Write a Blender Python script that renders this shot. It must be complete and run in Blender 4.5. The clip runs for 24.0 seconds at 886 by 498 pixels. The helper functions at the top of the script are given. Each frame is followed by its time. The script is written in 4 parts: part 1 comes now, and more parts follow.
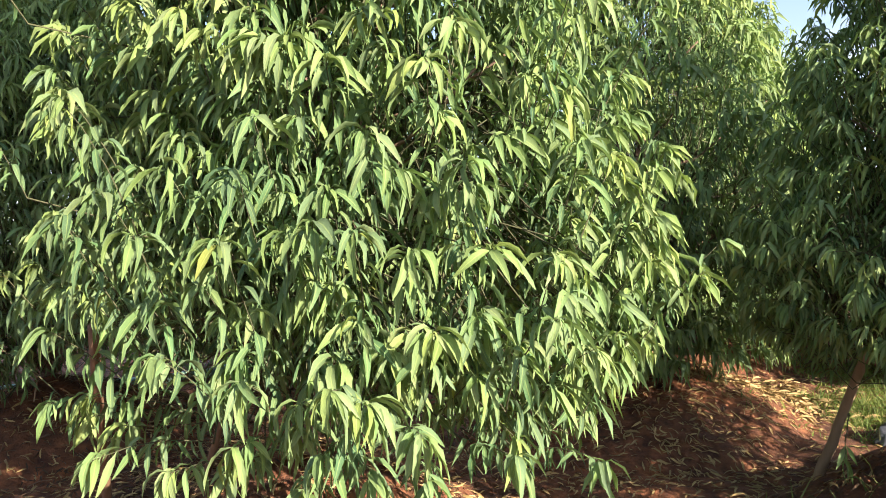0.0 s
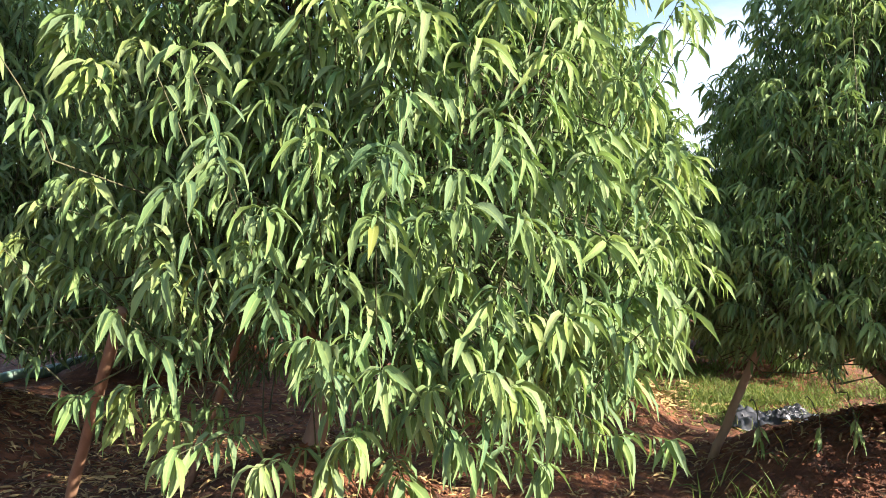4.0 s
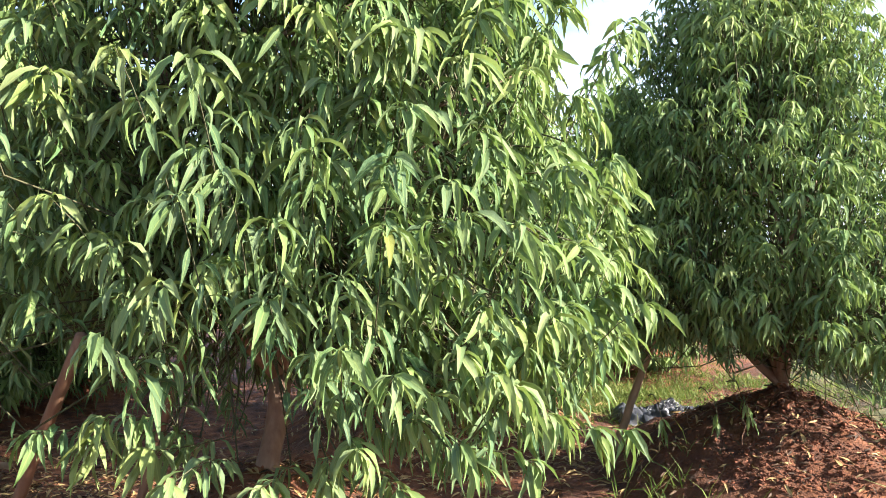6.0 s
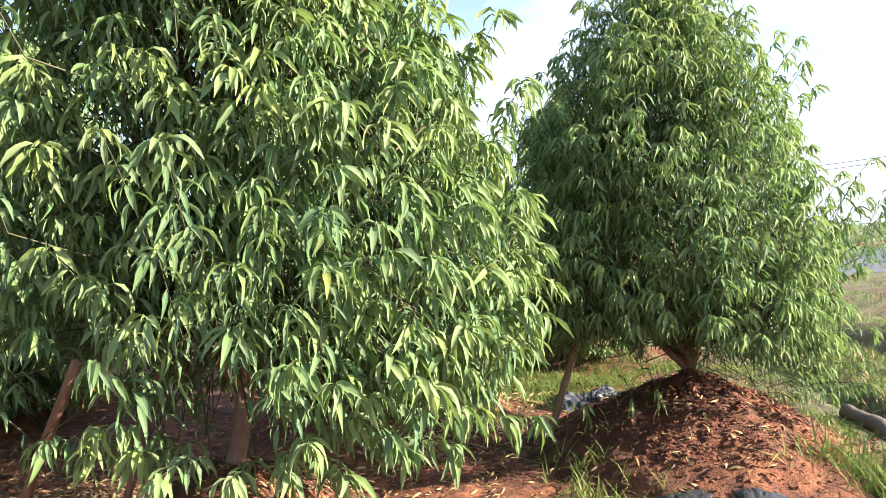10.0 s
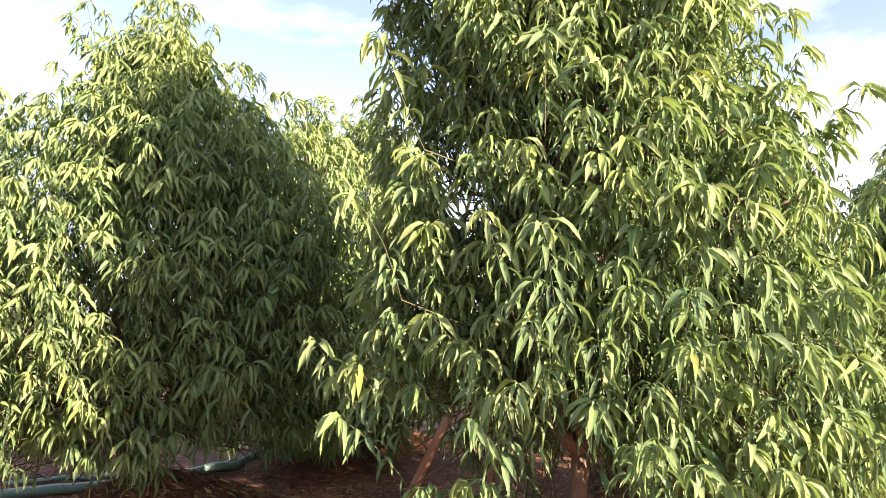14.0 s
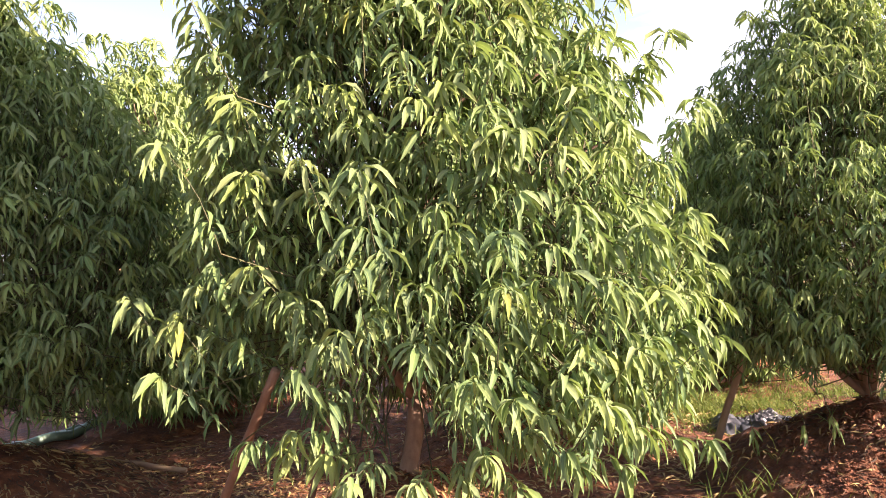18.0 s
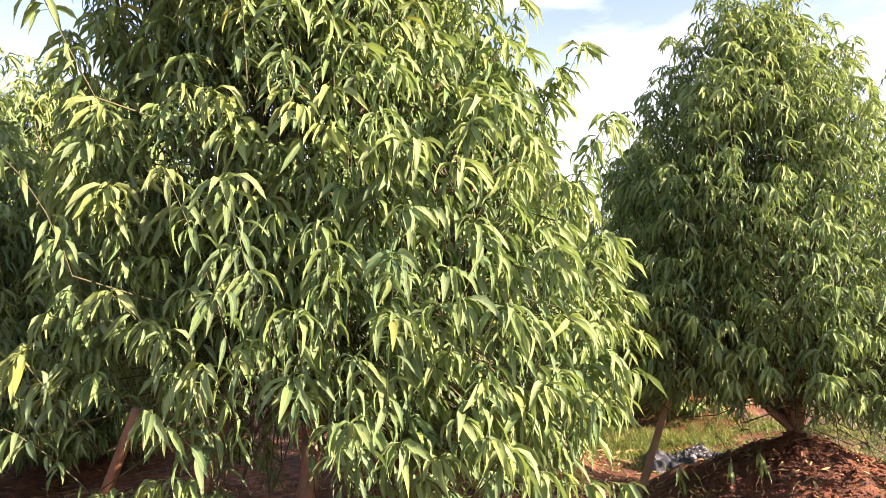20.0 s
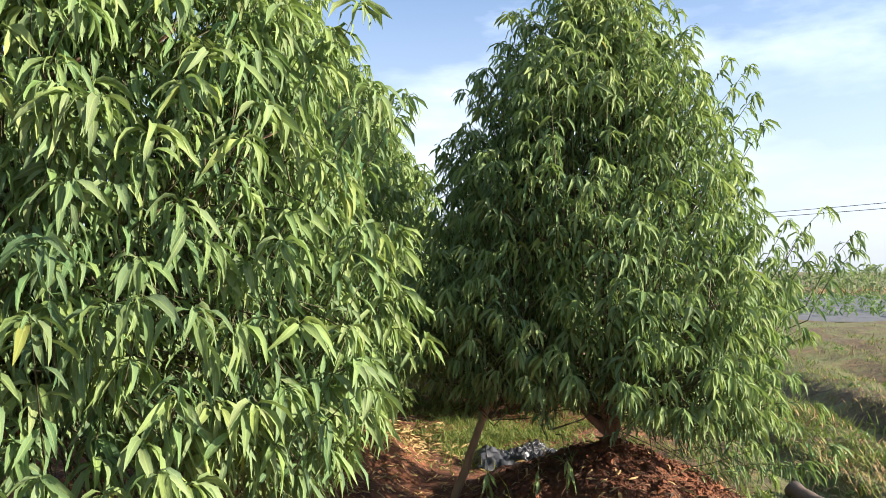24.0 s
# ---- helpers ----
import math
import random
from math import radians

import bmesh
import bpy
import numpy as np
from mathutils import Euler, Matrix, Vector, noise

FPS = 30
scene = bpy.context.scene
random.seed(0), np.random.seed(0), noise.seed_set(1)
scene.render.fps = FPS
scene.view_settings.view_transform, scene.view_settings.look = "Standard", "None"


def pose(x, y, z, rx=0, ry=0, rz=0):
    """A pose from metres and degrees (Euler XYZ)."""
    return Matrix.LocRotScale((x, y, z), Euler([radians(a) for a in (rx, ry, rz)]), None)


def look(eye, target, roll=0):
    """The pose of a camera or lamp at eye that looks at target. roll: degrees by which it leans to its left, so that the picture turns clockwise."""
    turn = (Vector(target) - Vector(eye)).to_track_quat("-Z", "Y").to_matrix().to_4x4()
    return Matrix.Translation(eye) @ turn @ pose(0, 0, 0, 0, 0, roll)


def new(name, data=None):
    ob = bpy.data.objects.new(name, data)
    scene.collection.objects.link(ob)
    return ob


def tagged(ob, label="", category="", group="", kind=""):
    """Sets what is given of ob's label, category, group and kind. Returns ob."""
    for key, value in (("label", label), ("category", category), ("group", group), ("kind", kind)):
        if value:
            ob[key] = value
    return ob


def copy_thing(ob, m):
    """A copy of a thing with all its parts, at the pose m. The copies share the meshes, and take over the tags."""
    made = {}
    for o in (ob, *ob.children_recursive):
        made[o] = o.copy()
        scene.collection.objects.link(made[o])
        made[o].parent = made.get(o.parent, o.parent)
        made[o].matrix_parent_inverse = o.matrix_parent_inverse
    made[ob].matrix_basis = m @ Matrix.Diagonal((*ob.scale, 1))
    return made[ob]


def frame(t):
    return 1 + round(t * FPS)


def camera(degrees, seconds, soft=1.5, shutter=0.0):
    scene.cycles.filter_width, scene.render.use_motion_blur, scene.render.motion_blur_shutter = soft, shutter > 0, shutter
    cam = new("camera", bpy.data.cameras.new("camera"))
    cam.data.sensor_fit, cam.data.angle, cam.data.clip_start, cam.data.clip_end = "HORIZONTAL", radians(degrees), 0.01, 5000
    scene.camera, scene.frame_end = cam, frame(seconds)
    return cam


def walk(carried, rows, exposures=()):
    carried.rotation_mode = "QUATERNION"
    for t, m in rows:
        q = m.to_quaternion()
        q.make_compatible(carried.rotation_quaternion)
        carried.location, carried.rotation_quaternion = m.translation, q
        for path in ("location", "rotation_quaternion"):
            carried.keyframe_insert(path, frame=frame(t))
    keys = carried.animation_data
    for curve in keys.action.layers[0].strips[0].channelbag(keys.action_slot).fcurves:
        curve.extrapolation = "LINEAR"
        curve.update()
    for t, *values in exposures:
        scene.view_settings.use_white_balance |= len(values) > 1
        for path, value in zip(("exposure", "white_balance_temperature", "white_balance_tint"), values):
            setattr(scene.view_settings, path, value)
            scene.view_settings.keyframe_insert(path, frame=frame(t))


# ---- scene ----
cam = camera(60.2, 24.0, 0.5)
PATH = [
    (0, (0.194, 0.034, 1.393), (0.016, 2.025, 1.349), -1.6),
    (0.5, (0.032, 0.032, 1.438), (0.109, 2.03, 1.378), -0.1),
    (1, (-0.058, 0.053, 1.456), (0.012, 2.049, 1.344), 1.3),
    (1.5, (-0.191, 0.205, 1.405), (-0.041, 2.195, 1.267), 2.0),
    (2, (-0.29, 0.269, 1.41), (-0.013, 2.248, 1.318), 3.2),
    (2.5, (-0.407, 0.2, 1.422), (-0.075, 2.171, 1.378), 2.9),
    (3, (-0.564, 0.099, 1.414), (-0.12, 2.048, 1.387), 0.6),
    (3.5, (-0.681, 0.041, 1.391), (-0.287, 2.001, 1.349), 1.0),
    (5.5, (-1.139, 0.197, 1.273), (-0.421, 2.063, 1.272), 0.3),
    (6, (-1.214, 0.146, 1.321), (-0.4, 1.973, 1.335), -0.7),
    (6.5, (-1.226, 0.074, 1.359), (-0.451, 1.917, 1.386), -1.0),
    (7, (-1.27, -0.055, 1.363), (-0.61, 1.833, 1.387), -1.6),
    (7.5, (-1.283, -0.112, 1.391), (-0.714, 1.805, 1.398), -2.4),
    (8, (-1.262, -0.172, 1.4), (-0.67, 1.738, 1.368), -3.1),
    (8.5, (-1.23, -0.222, 1.391), (-0.501, 1.64, 1.359), -2.4),
    (9, (-1.248, -0.288, 1.409), (-0.387, 1.517, 1.409), -2.0),
    (9.5, (-1.287, -0.336, 1.434), (-0.371, 1.442, 1.428), -2.7),
    (11.5, (-1.406, -0.444, 1.433), (-0.64, 1.404, 1.448), -3.0),
    (12, (-1.452, -0.439, 1.43), (-0.755, 1.436, 1.463), -2.0),
    (12.5, (-1.506, -0.426, 1.428), (-0.904, 1.48, 1.482), -0.5),
    (13, (-1.558, -0.422, 1.448), (-1.071, 1.515, 1.549), 0.1),
    (13.5, (-1.611, -0.412, 1.466), (-1.264, 1.551, 1.621), 0.3),
    (14, (-1.622, -0.407, 1.472), (-1.403, 1.572, 1.659), 0.2),
    (14.5, (-1.637, -0.419, 1.53), (-1.49, 1.569, 1.689), -0.7),
    (15, (-1.637, -0.427, 1.547), (-1.528, 1.564, 1.707), -0.9),
    (15.5, (-1.607, -0.423, 1.546), (-1.498, 1.568, 1.709), -0.9),
    (16, (-1.591, -0.433, 1.515), (-1.443, 1.555, 1.677), -0.9),
    (16.5, (-1.567, -0.439, 1.518), (-1.344, 1.545, 1.644), -1.8),
    (17, (-1.531, -0.44, 1.509), (-1.194, 1.529, 1.602), -2.1),
    (17.5, (-1.493, -0.435, 1.477), (-1.031, 1.509, 1.558), -2.3),
    (18, (-1.477, -0.419, 1.475), (-0.906, 1.497, 1.516), -2.5),
    (18.5, (-1.458, -0.385, 1.47), (-0.813, 1.507, 1.502), -2.3),
    (20.5, (-1.142, -0.178, 1.428), (-0.39, 1.669, 1.574), -1.3),
    (21, (-1.103, -0.182, 1.419), (-0.259, 1.627, 1.549), 0.5),
    (21.5, (-1.021, -0.136, 1.403), (-0.072, 1.621, 1.504), 1.4),
    (22, (-0.84, -0.059, 1.429), (0.133, 1.685, 1.53), 1.9),
    (22.5, (-0.734, -0.033, 1.447), (0.25, 1.707, 1.525), 0.9),
    (23, (-0.694, -0.045, 1.474), (0.351, 1.66, 1.522), -0.2),
    (23.5, (-0.639, -0.054, 1.488), (0.433, 1.634, 1.529), 0.0),
    (24, (-0.544, -0.042, 1.5), (0.391, 1.725, 1.555), 0.2),
]
EXPOSURES = [(0.0, 2.06, 6220, 15), (3.0, 2.19, 6120, 15), (6.0, 2.42, 5970, 16), (9.0, 2.4, 5970, 17), (12.0, 2.36, 5970, 18), (13.0, 2.54, 6120, 21),
             (14.0, 2.49, 6720, 30), (15.0, 2.4, 6620, 28), (16.0, 2.29, 6220, 17), (17.0, 2.35, 6520, 26), (18.0, 2.53, 6920, 34), (21.0, 2.34, 6820, 30),
             (22.0, 2.14, 6220, 17), (23.0, 1.99, 6220, 16), (24.0, 1.79, 6170, 15)]
walk(cam, [(t, look(eye, target, roll)) for t, eye, target, roll in PATH], EXPOSURES)

# ---- world, sun ----
SUN_FROM = Vector((0.755, -0.655, 0.41)).normalized()
SUN_ELEVATION = math.asin(SUN_FROM.z)
SUN_AZIMUTH = math.atan2(SUN_FROM.x, SUN_FROM.y)


def node(tree, kind, **inputs):
    """A shader node with its inputs set by name or, with _0, _1, by number."""
    n = tree.nodes.new(kind)
    for key, value in inputs.items():
        socket = n.inputs[int(key[1:])] if key[0] == "_" and key[1:].isdigit() else n.inputs[key.replace("_", " ")]
        if isinstance(value, bpy.types.NodeSocket):
            tree.links.new(value, socket)
        else:
            socket.default_value = value
    return n


def ramp(tree, fac, stops):
    n = tree.nodes.new("ShaderNodeValToRGB")
    tree.links.new(fac, n.inputs[0])
    el = n.color_ramp.elements
    while len(el) < len(stops):
        el.new(0.5)
    for e, (p, c) in zip(el, stops):
        e.position, e.color = p, (*c, 1) if len(c) == 3 else c
    return n.outputs[0]


def mixed(tree, fac, a, b, blend="MIX"):
    n = tree.nodes.new("ShaderNodeMix")
    n.data_type, n.blend_type = "RGBA", blend
    for value, socket in ((fac, n.inputs[0]), (a, n.inputs[6]), (b, n.inputs[7])):
        if isinstance(value, bpy.types.NodeSocket):
            tree.links.new(value, socket)
        else:
            socket.default_value = value if not isinstance(value, tuple) else (*value, 1)[:4]
    return n.outputs[2]


def maths(tree, op, a, b=0.0, clamp=False):
    n = tree.nodes.new("ShaderNodeMath")
    n.operation, n.use_clamp = op, clamp
    for k, value in enumerate((a, b)):
        if isinstance(value, bpy.types.NodeSocket):
            tree.links.new(value, n.inputs[k])
        else:
            n.inputs[k].default_value = value
    return n.outputs[0]


world = bpy.data.worlds.new("sky")
scene.world = world
world.use_nodes = True
wt = world.node_tree
wt.nodes.clear()
sky = wt.nodes.new("ShaderNodeTexSky")
sky.sky_type, sky.sun_disc = "NISHITA", False
sky.sun_elevation, sky.sun_rotation = SUN_ELEVATION, SUN_AZIMUTH
sky.air_density, sky.dust_density, sky.ozone_density = 1.0, 0.8, 1.0
where = node(wt, "ShaderNodeTexCoord").outputs["Generated"]
flat = node(wt, "ShaderNodeMapping", Vector=where, Scale=(1.6, 1.6, 5.0), Location=(1.15, 0.62, 0.3)).outputs[0]
puffs = node(wt, "ShaderNodeTexNoise", Vector=flat, Scale=1.7, Detail=9.0, Roughness=0.55).outputs[0]
cover = ramp(wt, puffs, [(0.46, (0, 0, 0)), (0.66, (1, 1, 1))])
grey = node(wt, "ShaderNodeTexNoise", Vector=flat, Scale=4.0, Detail=6.0).outputs[0]
cloud = ramp(wt, grey, [(0.3, (5.8, 6.7, 8.0)), (0.65, (9.4, 10.0, 10.6))])
both = mixed(wt, maths(wt, "MULTIPLY", cover, 0.5), sky.outputs[0], cloud)
level = node(wt, "ShaderNodeSeparateXYZ", Vector=where).outputs[2]
haze = ramp(wt, maths(wt, "ABSOLUTE", level), [(0.0, (0.88, 0.88, 0.88)), (0.07, (0.66, 0.66, 0.66)), (0.34, (0.04, 0.04, 0.04))])
both = mixed(wt, haze, both, (3.5, 3.85, 4.35))
shine = node(wt, "ShaderNodeBackground", Color=both, Strength=0.069)
wt.links.new(shine.outputs[0], node(wt, "ShaderNodeOutputWorld").inputs[0])

sun_data = bpy.data.lights.new("sun", "SUN")
sun_data.energy, sun_data.angle, sun_data.color = 4.4, radians(0.55), (1.0, 0.88, 0.69)
sun = new("sun", sun_data)
sun.matrix_world = look(SUN_FROM * 60, (0, 0, 0))


# ---- materials ----
def material(name):
    m = bpy.data.materials.new(name)
    m.use_nodes = True
    m.node_tree.nodes.clear()
    out = m.node_tree.nodes.new("ShaderNodeOutputMaterial")
    return m, m.node_tree, out


def finish(tree, out, shader):
    tree.links.new(shader, out.inputs[0])


def bumped(tree, height, strength, distance):
    return node(tree, "ShaderNodeBump", Height=height, Strength=strength, Distance=distance).outputs[0]


def leaf_material(name, old, mid, young, gloss=0.42, through_part=0.22):
    m, t, out = material(name)
    geo = node(t, "ShaderNodeNewGeometry")
    info = node(t, "ShaderNodeObjectInfo")
    one = maths(t, "FRACT", maths(t, "ADD", geo.outputs["Random Per Island"], info.outputs["Random"]))
    age = node(t, "ShaderNodeAttribute")
    age.attribute_name = "age"
    rib = node(t, "ShaderNodeAttribute")
    rib.attribute_name = "rib"
    base = ramp(t, age.outputs["Fac"], [(0.0, old), (0.55, mid), (1.0, young)])
    hsv = node(t, "ShaderNodeHueSaturation", Color=base, Hue=0.5,
               Saturation=maths(t, "ADD", maths(t, "MULTIPLY", one, 0.3), 0.82),
               Value=maths(t, "ADD", maths(t, "MULTIPLY", maths(t, "FRACT", maths(t, "MULTIPLY", one, 7.3)), 0.34), 0.80))
    place = node(t, "ShaderNodeTexCoord").outputs["Object"]
    blotch = node(t, "ShaderNodeTexNoise", Vector=place, Scale=38.0, Detail=3.0).outputs[0]
    tone = mixed(t, maths(t, "MULTIPLY", maths(t, "SUBTRACT", blotch, 0.45, True), 1.4), hsv.outputs[0], mid)
    yellowed = ramp(t, one, [(0.995, (0, 0, 0)), (0.998, (1, 1, 1))])
    tone = mixed(t, maths(t, "MULTIPLY", yellowed, 0.45), tone, (0.42, 0.33, 0.04))
    line = ramp(t, rib.outputs["Fac"], [(0.05, (1, 1, 1)), (0.16, (0, 0, 0))])
    tone = mixed(t, maths(t, "MULTIPLY", line, 0.45), tone, (0.34, 0.42, 0.13))
    veins = node(t, "ShaderNodeTexNoise", Vector=place, Scale=210.0, Detail=2.0).outputs[0]
    normal = bumped(t, veins, 0.5, 0.003)
    skin = node(t, "ShaderNodeBsdfPrincipled", Base_Color=tone, Roughness=gloss, Normal=normal)
    skin.inputs["Specular IOR Level"].default_value = 0.14
    glow = node(t, "ShaderNodeBsdfTranslucent", Color=mixed(t, 0.45, tone, (0.26, 0.40, 0.06)), Normal=normal)
    mix = node(t, "ShaderNodeMixShader", _0=through_part, _1=skin.outputs[0], _2=glow.outputs[0])
    finish(t, out, mix.outputs[0])
    return m


LEAF = leaf_material("peach_leaf", (0.063, 0.134, 0.070), (0.155, 0.234, 0.092), (0.245, 0.305, 0.098), 0.56, 0.29)
BLADE = leaf_material("grass_blade", (0.07, 0.10, 0.028), (0.13, 0.18, 0.04), (0.29, 0.28, 0.085), 0.55)
CROP = leaf_material("crop_leaf", (0.08, 0.14, 0.05), (0.12, 0.22, 0.06), (0.2, 0.3, 0.08), 0.5)


def bark_material(name, dark, light, scale=18.0):
    m, t, out = material(name)
    place = node(t, "ShaderNodeTexCoord").outputs["Object"]
    long = node(t, "ShaderNodeMapping", Vector=place, Scale=(1, 1, 0.35)).outputs[0]
    grain = node(t, "ShaderNodeTexNoise", Vector=long, Scale=scale * 3, Detail=8.0, Roughness=0.7).outputs[0]
    patch = node(t, "ShaderNodeTexNoise", Vector=place, Scale=scale * 0.5, Detail=3.0).outputs[0]
    tone = mixed(t, grain, dark, light)
    tone = mixed(t, maths(t, "MULTIPLY", patch, 0.6), tone, tuple(c * 0.55 for c in dark))
    skin = node(t, "ShaderNodeBsdfPrincipled", Base_Color=tone, Roughness=0.85, Normal=bumped(t, grain, 0.7, 0.006))
    finish(t, out, skin.outputs[0])
    return m


BARK = bark_material("peach_bark", (0.11, 0.062, 0.04), (0.38, 0.26, 0.175))
TWIG = bark_material("peach_twig", (0.05, 0.045, 0.022), (0.12, 0.13, 0.05), 40.0)
LOG_BARK = bark_material("muddy_log", (0.06, 0.04, 0.028), (0.22, 0.155, 0.11), 9.0)
STAKE = bark_material("bare_pole_wood", (0.13, 0.062, 0.034), (0.29, 0.165, 0.09), 10.0)
PALE_STAKE = bark_material("pale_pole_wood", (0.24, 0.15, 0.085), (0.46, 0.33, 0.2), 10.0)
CONCRETE = bark_material("grey_concrete", (0.26, 0.25, 0.23), (0.42, 0.40, 0.37), 6.0)


def ground_material():
    m, t, out = material("red_soil")
    geo = node(t, "ShaderNodeNewGeometry").outputs["Position"]
    field = node(t, "ShaderNodeAttribute")
    field.attribute_name = "field"
    damp = node(t, "ShaderNodeTexNoise", Vector=geo, Scale=0.9, Detail=5.0).outputs[0]
    clods = node(t, "ShaderNodeTexNoise", Vector=geo, Scale=9.0, Detail=9.0, Roughness=0.65).outputs[0]
    grit = node(t, "ShaderNodeTexNoise", Vector=geo, Scale=70.0, Detail=5.0, Roughness=0.7).outputs[0]
    red = ramp(t, clods, [(0.3, (0.05, 0.018, 0.009)), (0.5, (0.20, 0.07, 0.027)), (0.72, (0.42, 0.16, 0.06))])
    red = mixed(t, ramp(t, damp, [(0.4, (0, 0, 0)), (0.66, (0.6, 0.6, 0.6))]), red, (0.042, 0.02, 0.012))
    brown = ramp(t, clods, [(0.3, (0.022, 0.015, 0.008)), (0.52, (0.085, 0.058, 0.027)), (0.75, (0.19, 0.13, 0.056))])
    straw = ramp(t, node(t, "ShaderNodeTexNoise", Vector=geo, Scale=2.2, Detail=7.0, Roughness=0.7).outputs[0],
                 [(0.42, (0, 0, 0)), (0.62, (1, 1, 1))])
    brown = mixed(t, maths(t, "MULTIPLY", straw, 0.3), brown, (0.2, 0.14, 0.05))
    weeds = ramp(t, node(t, "ShaderNodeTexNoise", Vector=geo, Scale=0.5, Detail=8.0, Roughness=0.75).outputs[0],
                 [(0.44, (0, 0, 0)), (0.56, (1, 1, 1))])
    brown = mixed(t, maths(t, "MULTIPLY", weeds, 0.75), brown, (0.12, 0.15, 0.04))
    tone = mixed(t, field.outputs["Fac"], red, brown)
    height = maths(t, "ADD", maths(t, "MULTIPLY", clods, 1.0), maths(t, "MULTIPLY", grit, 0.35))
    skin = node(t, "ShaderNodeBsdfPrincipled", Base_Color=tone, Roughness=0.93, Normal=bumped(t, height, 1.0, 0.05))
    finish(t, out, skin.outputs[0])
    return m


SOIL = ground_material()


def plain_material(name, a, b, rough=0.6, scale=8.0, metal=0.0, bump=0.3, depth=0.01):
    m, t, out = material(name)
    geo = node(t, "ShaderNodeNewGeometry").outputs["Position"]
    n1 = node(t, "ShaderNodeTexNoise", Vector=geo, Scale=scale, Detail=7.0, Roughness=0.65).outputs[0]
    island = node(t, "ShaderNodeNewGeometry").outputs["Random Per Island"]
    tone = mixed(t, maths(t, "ADD", maths(t, "MULTIPLY", n1, 0.6), maths(t, "MULTIPLY", island, 0.4)), a, b)
    skin = node(t, "ShaderNodeBsdfPrincipled", Base_Color=tone, Roughness=rough, Metallic=metal, Normal=bumped(t, n1, bump, depth))
    finish(t, out, skin.outputs[0])
    return m


LITTER = plain_material("fallen_leaf", (0.13, 0.075, 0.034), (0.52, 0.37, 0.14), 0.7, 30.0)
ROTTEN = plain_material("rotten_leaf", (0.025, 0.014, 0.009), (0.12, 0.068, 0.032), 0.8, 25.0)
CLOD = plain_material("soil_clod", (0.045, 0.017, 0.010), (0.25, 0.09, 0.038), 0.95, 22.0, 0.0, 0.8, 0.02)
BLACK_PLASTIC = plain_material("black_plastic_film", (0.012, 0.013, 0.015), (0.06, 0.062, 0.068), 0.4, 12.0)


def film_material():
    m, t, out = material("torn_silver_film")
    place = node(t, "ShaderNodeMapping", Vector=node(t, "ShaderNodeTexCoord").outputs["Object"], Scale=(16.0, 40.0, 9.0)).outputs[0]
    streak = node(t, "ShaderNodeTexNoise", Vector=place, Scale=1.0, Detail=5.0, Roughness=0.6).outputs[0]
    tone = ramp(t, streak, [(0.5, (0.012, 0.012, 0.014)), (0.58, (0.06, 0.06, 0.065)), (0.66, (0.5, 0.5, 0.5))])
    finish(t, out, node(t, "ShaderNodeBsdfPrincipled", Base_Color=tone, Roughness=0.5, Normal=bumped(t, streak, 0.8, 0.02)).outputs[0])
    return m


SILVER_FILM = film_material()
MULCH = plain_material("weathered_mulch_film", (0.05, 0.055, 0.06), (0.17, 0.18, 0.19), 0.75, 5.0)
HOSE = plain_material("faded_green_hose", (0.10, 0.20, 0.15), (0.22, 0.33, 0.26), 0.45, 20.0)
STRAW = plain_material("dry_straw", (0.20, 0.13, 0.05), (0.42, 0.29, 0.12), 0.8, 20.0)
BOX = plain_material("dark_metal_box", (0.03, 0.03, 0.035), (0.06, 0.06, 0.065), 0.5, 10.0, 0.3)
WIRE = plain_material("black_cable", (0.03, 0.03, 0.03), (0.06, 0.06, 0.06), 0.6)
# far bushes: the haze of distance is put into these paler leaf colours
BUSH = leaf_material("bush_leaf", (0.12, 0.15, 0.085), (0.17, 0.21, 0.11), (0.24, 0.27, 0.15), 0.6, 0.3)


# ---- building blocks ----
class Buf:
    """Collects vertices and faces for one mesh."""

    def __init__(self):
        self.v, self.f, self.n, self.attr = [], [], 0, {}

    def add(self, verts, faces, **attr):
        verts = np.asarray(verts, float).reshape(-1, 3)
        self.v.append(verts)
        self.f.append((np.asarray(faces), self.n))
        for key, value in attr.items():
            self.attr.setdefault(key, []).append(np.broadcast_to(value, len(verts)))
        self.n += len(verts)

    def mesh(self, name, mat, smooth=True):
        me = bpy.data.meshes.new(name)
        v = np.concatenate(self.v)
        loops, starts, total = [], [], 0
        for f, off in self.f:
            loops.append((f + off).ravel())
            starts.append(total + np.arange(len(f)) * f.shape[1])
            total += f.size
        loops, starts = np.concatenate(loops), np.concatenate(starts)
        me.vertices.add(len(v))
        me.vertices.foreach_set("co", v.astype(np.float32).ravel())
        me.loops.add(len(loops))
        me.loops.foreach_set("vertex_index", loops.astype(np.int32))
        me.polygons.add(len(starts))
        me.polygons.foreach_set("loop_start", starts.astype(np.int32))
        me.update(calc_edges=True)
        me.validate()
        for key, values in self.attr.items():
            a = me.attributes.new(key, "FLOAT", "POINT")
            a.data.foreach_set("value", np.concatenate(values).astype(np.float32))
        me.polygons.foreach_set("use_smooth", np.full(len(me.polygons), smooth))
        me.materials.append(mat)
        return me


def part(name, mesh, parent, label=""):
    ob = new(name, mesh)
    ob.parent = parent
    return tagged(ob, label) if label else ob


def ring_frame(d):
    d = d / np.linalg.norm(d)
    a = np.cross(d, (0, 0, 1.0) if abs(d[2]) < 0.9 else (1.0, 0, 0))
    a /= np.linalg.norm(a)
    return a, np.cross(d, a)


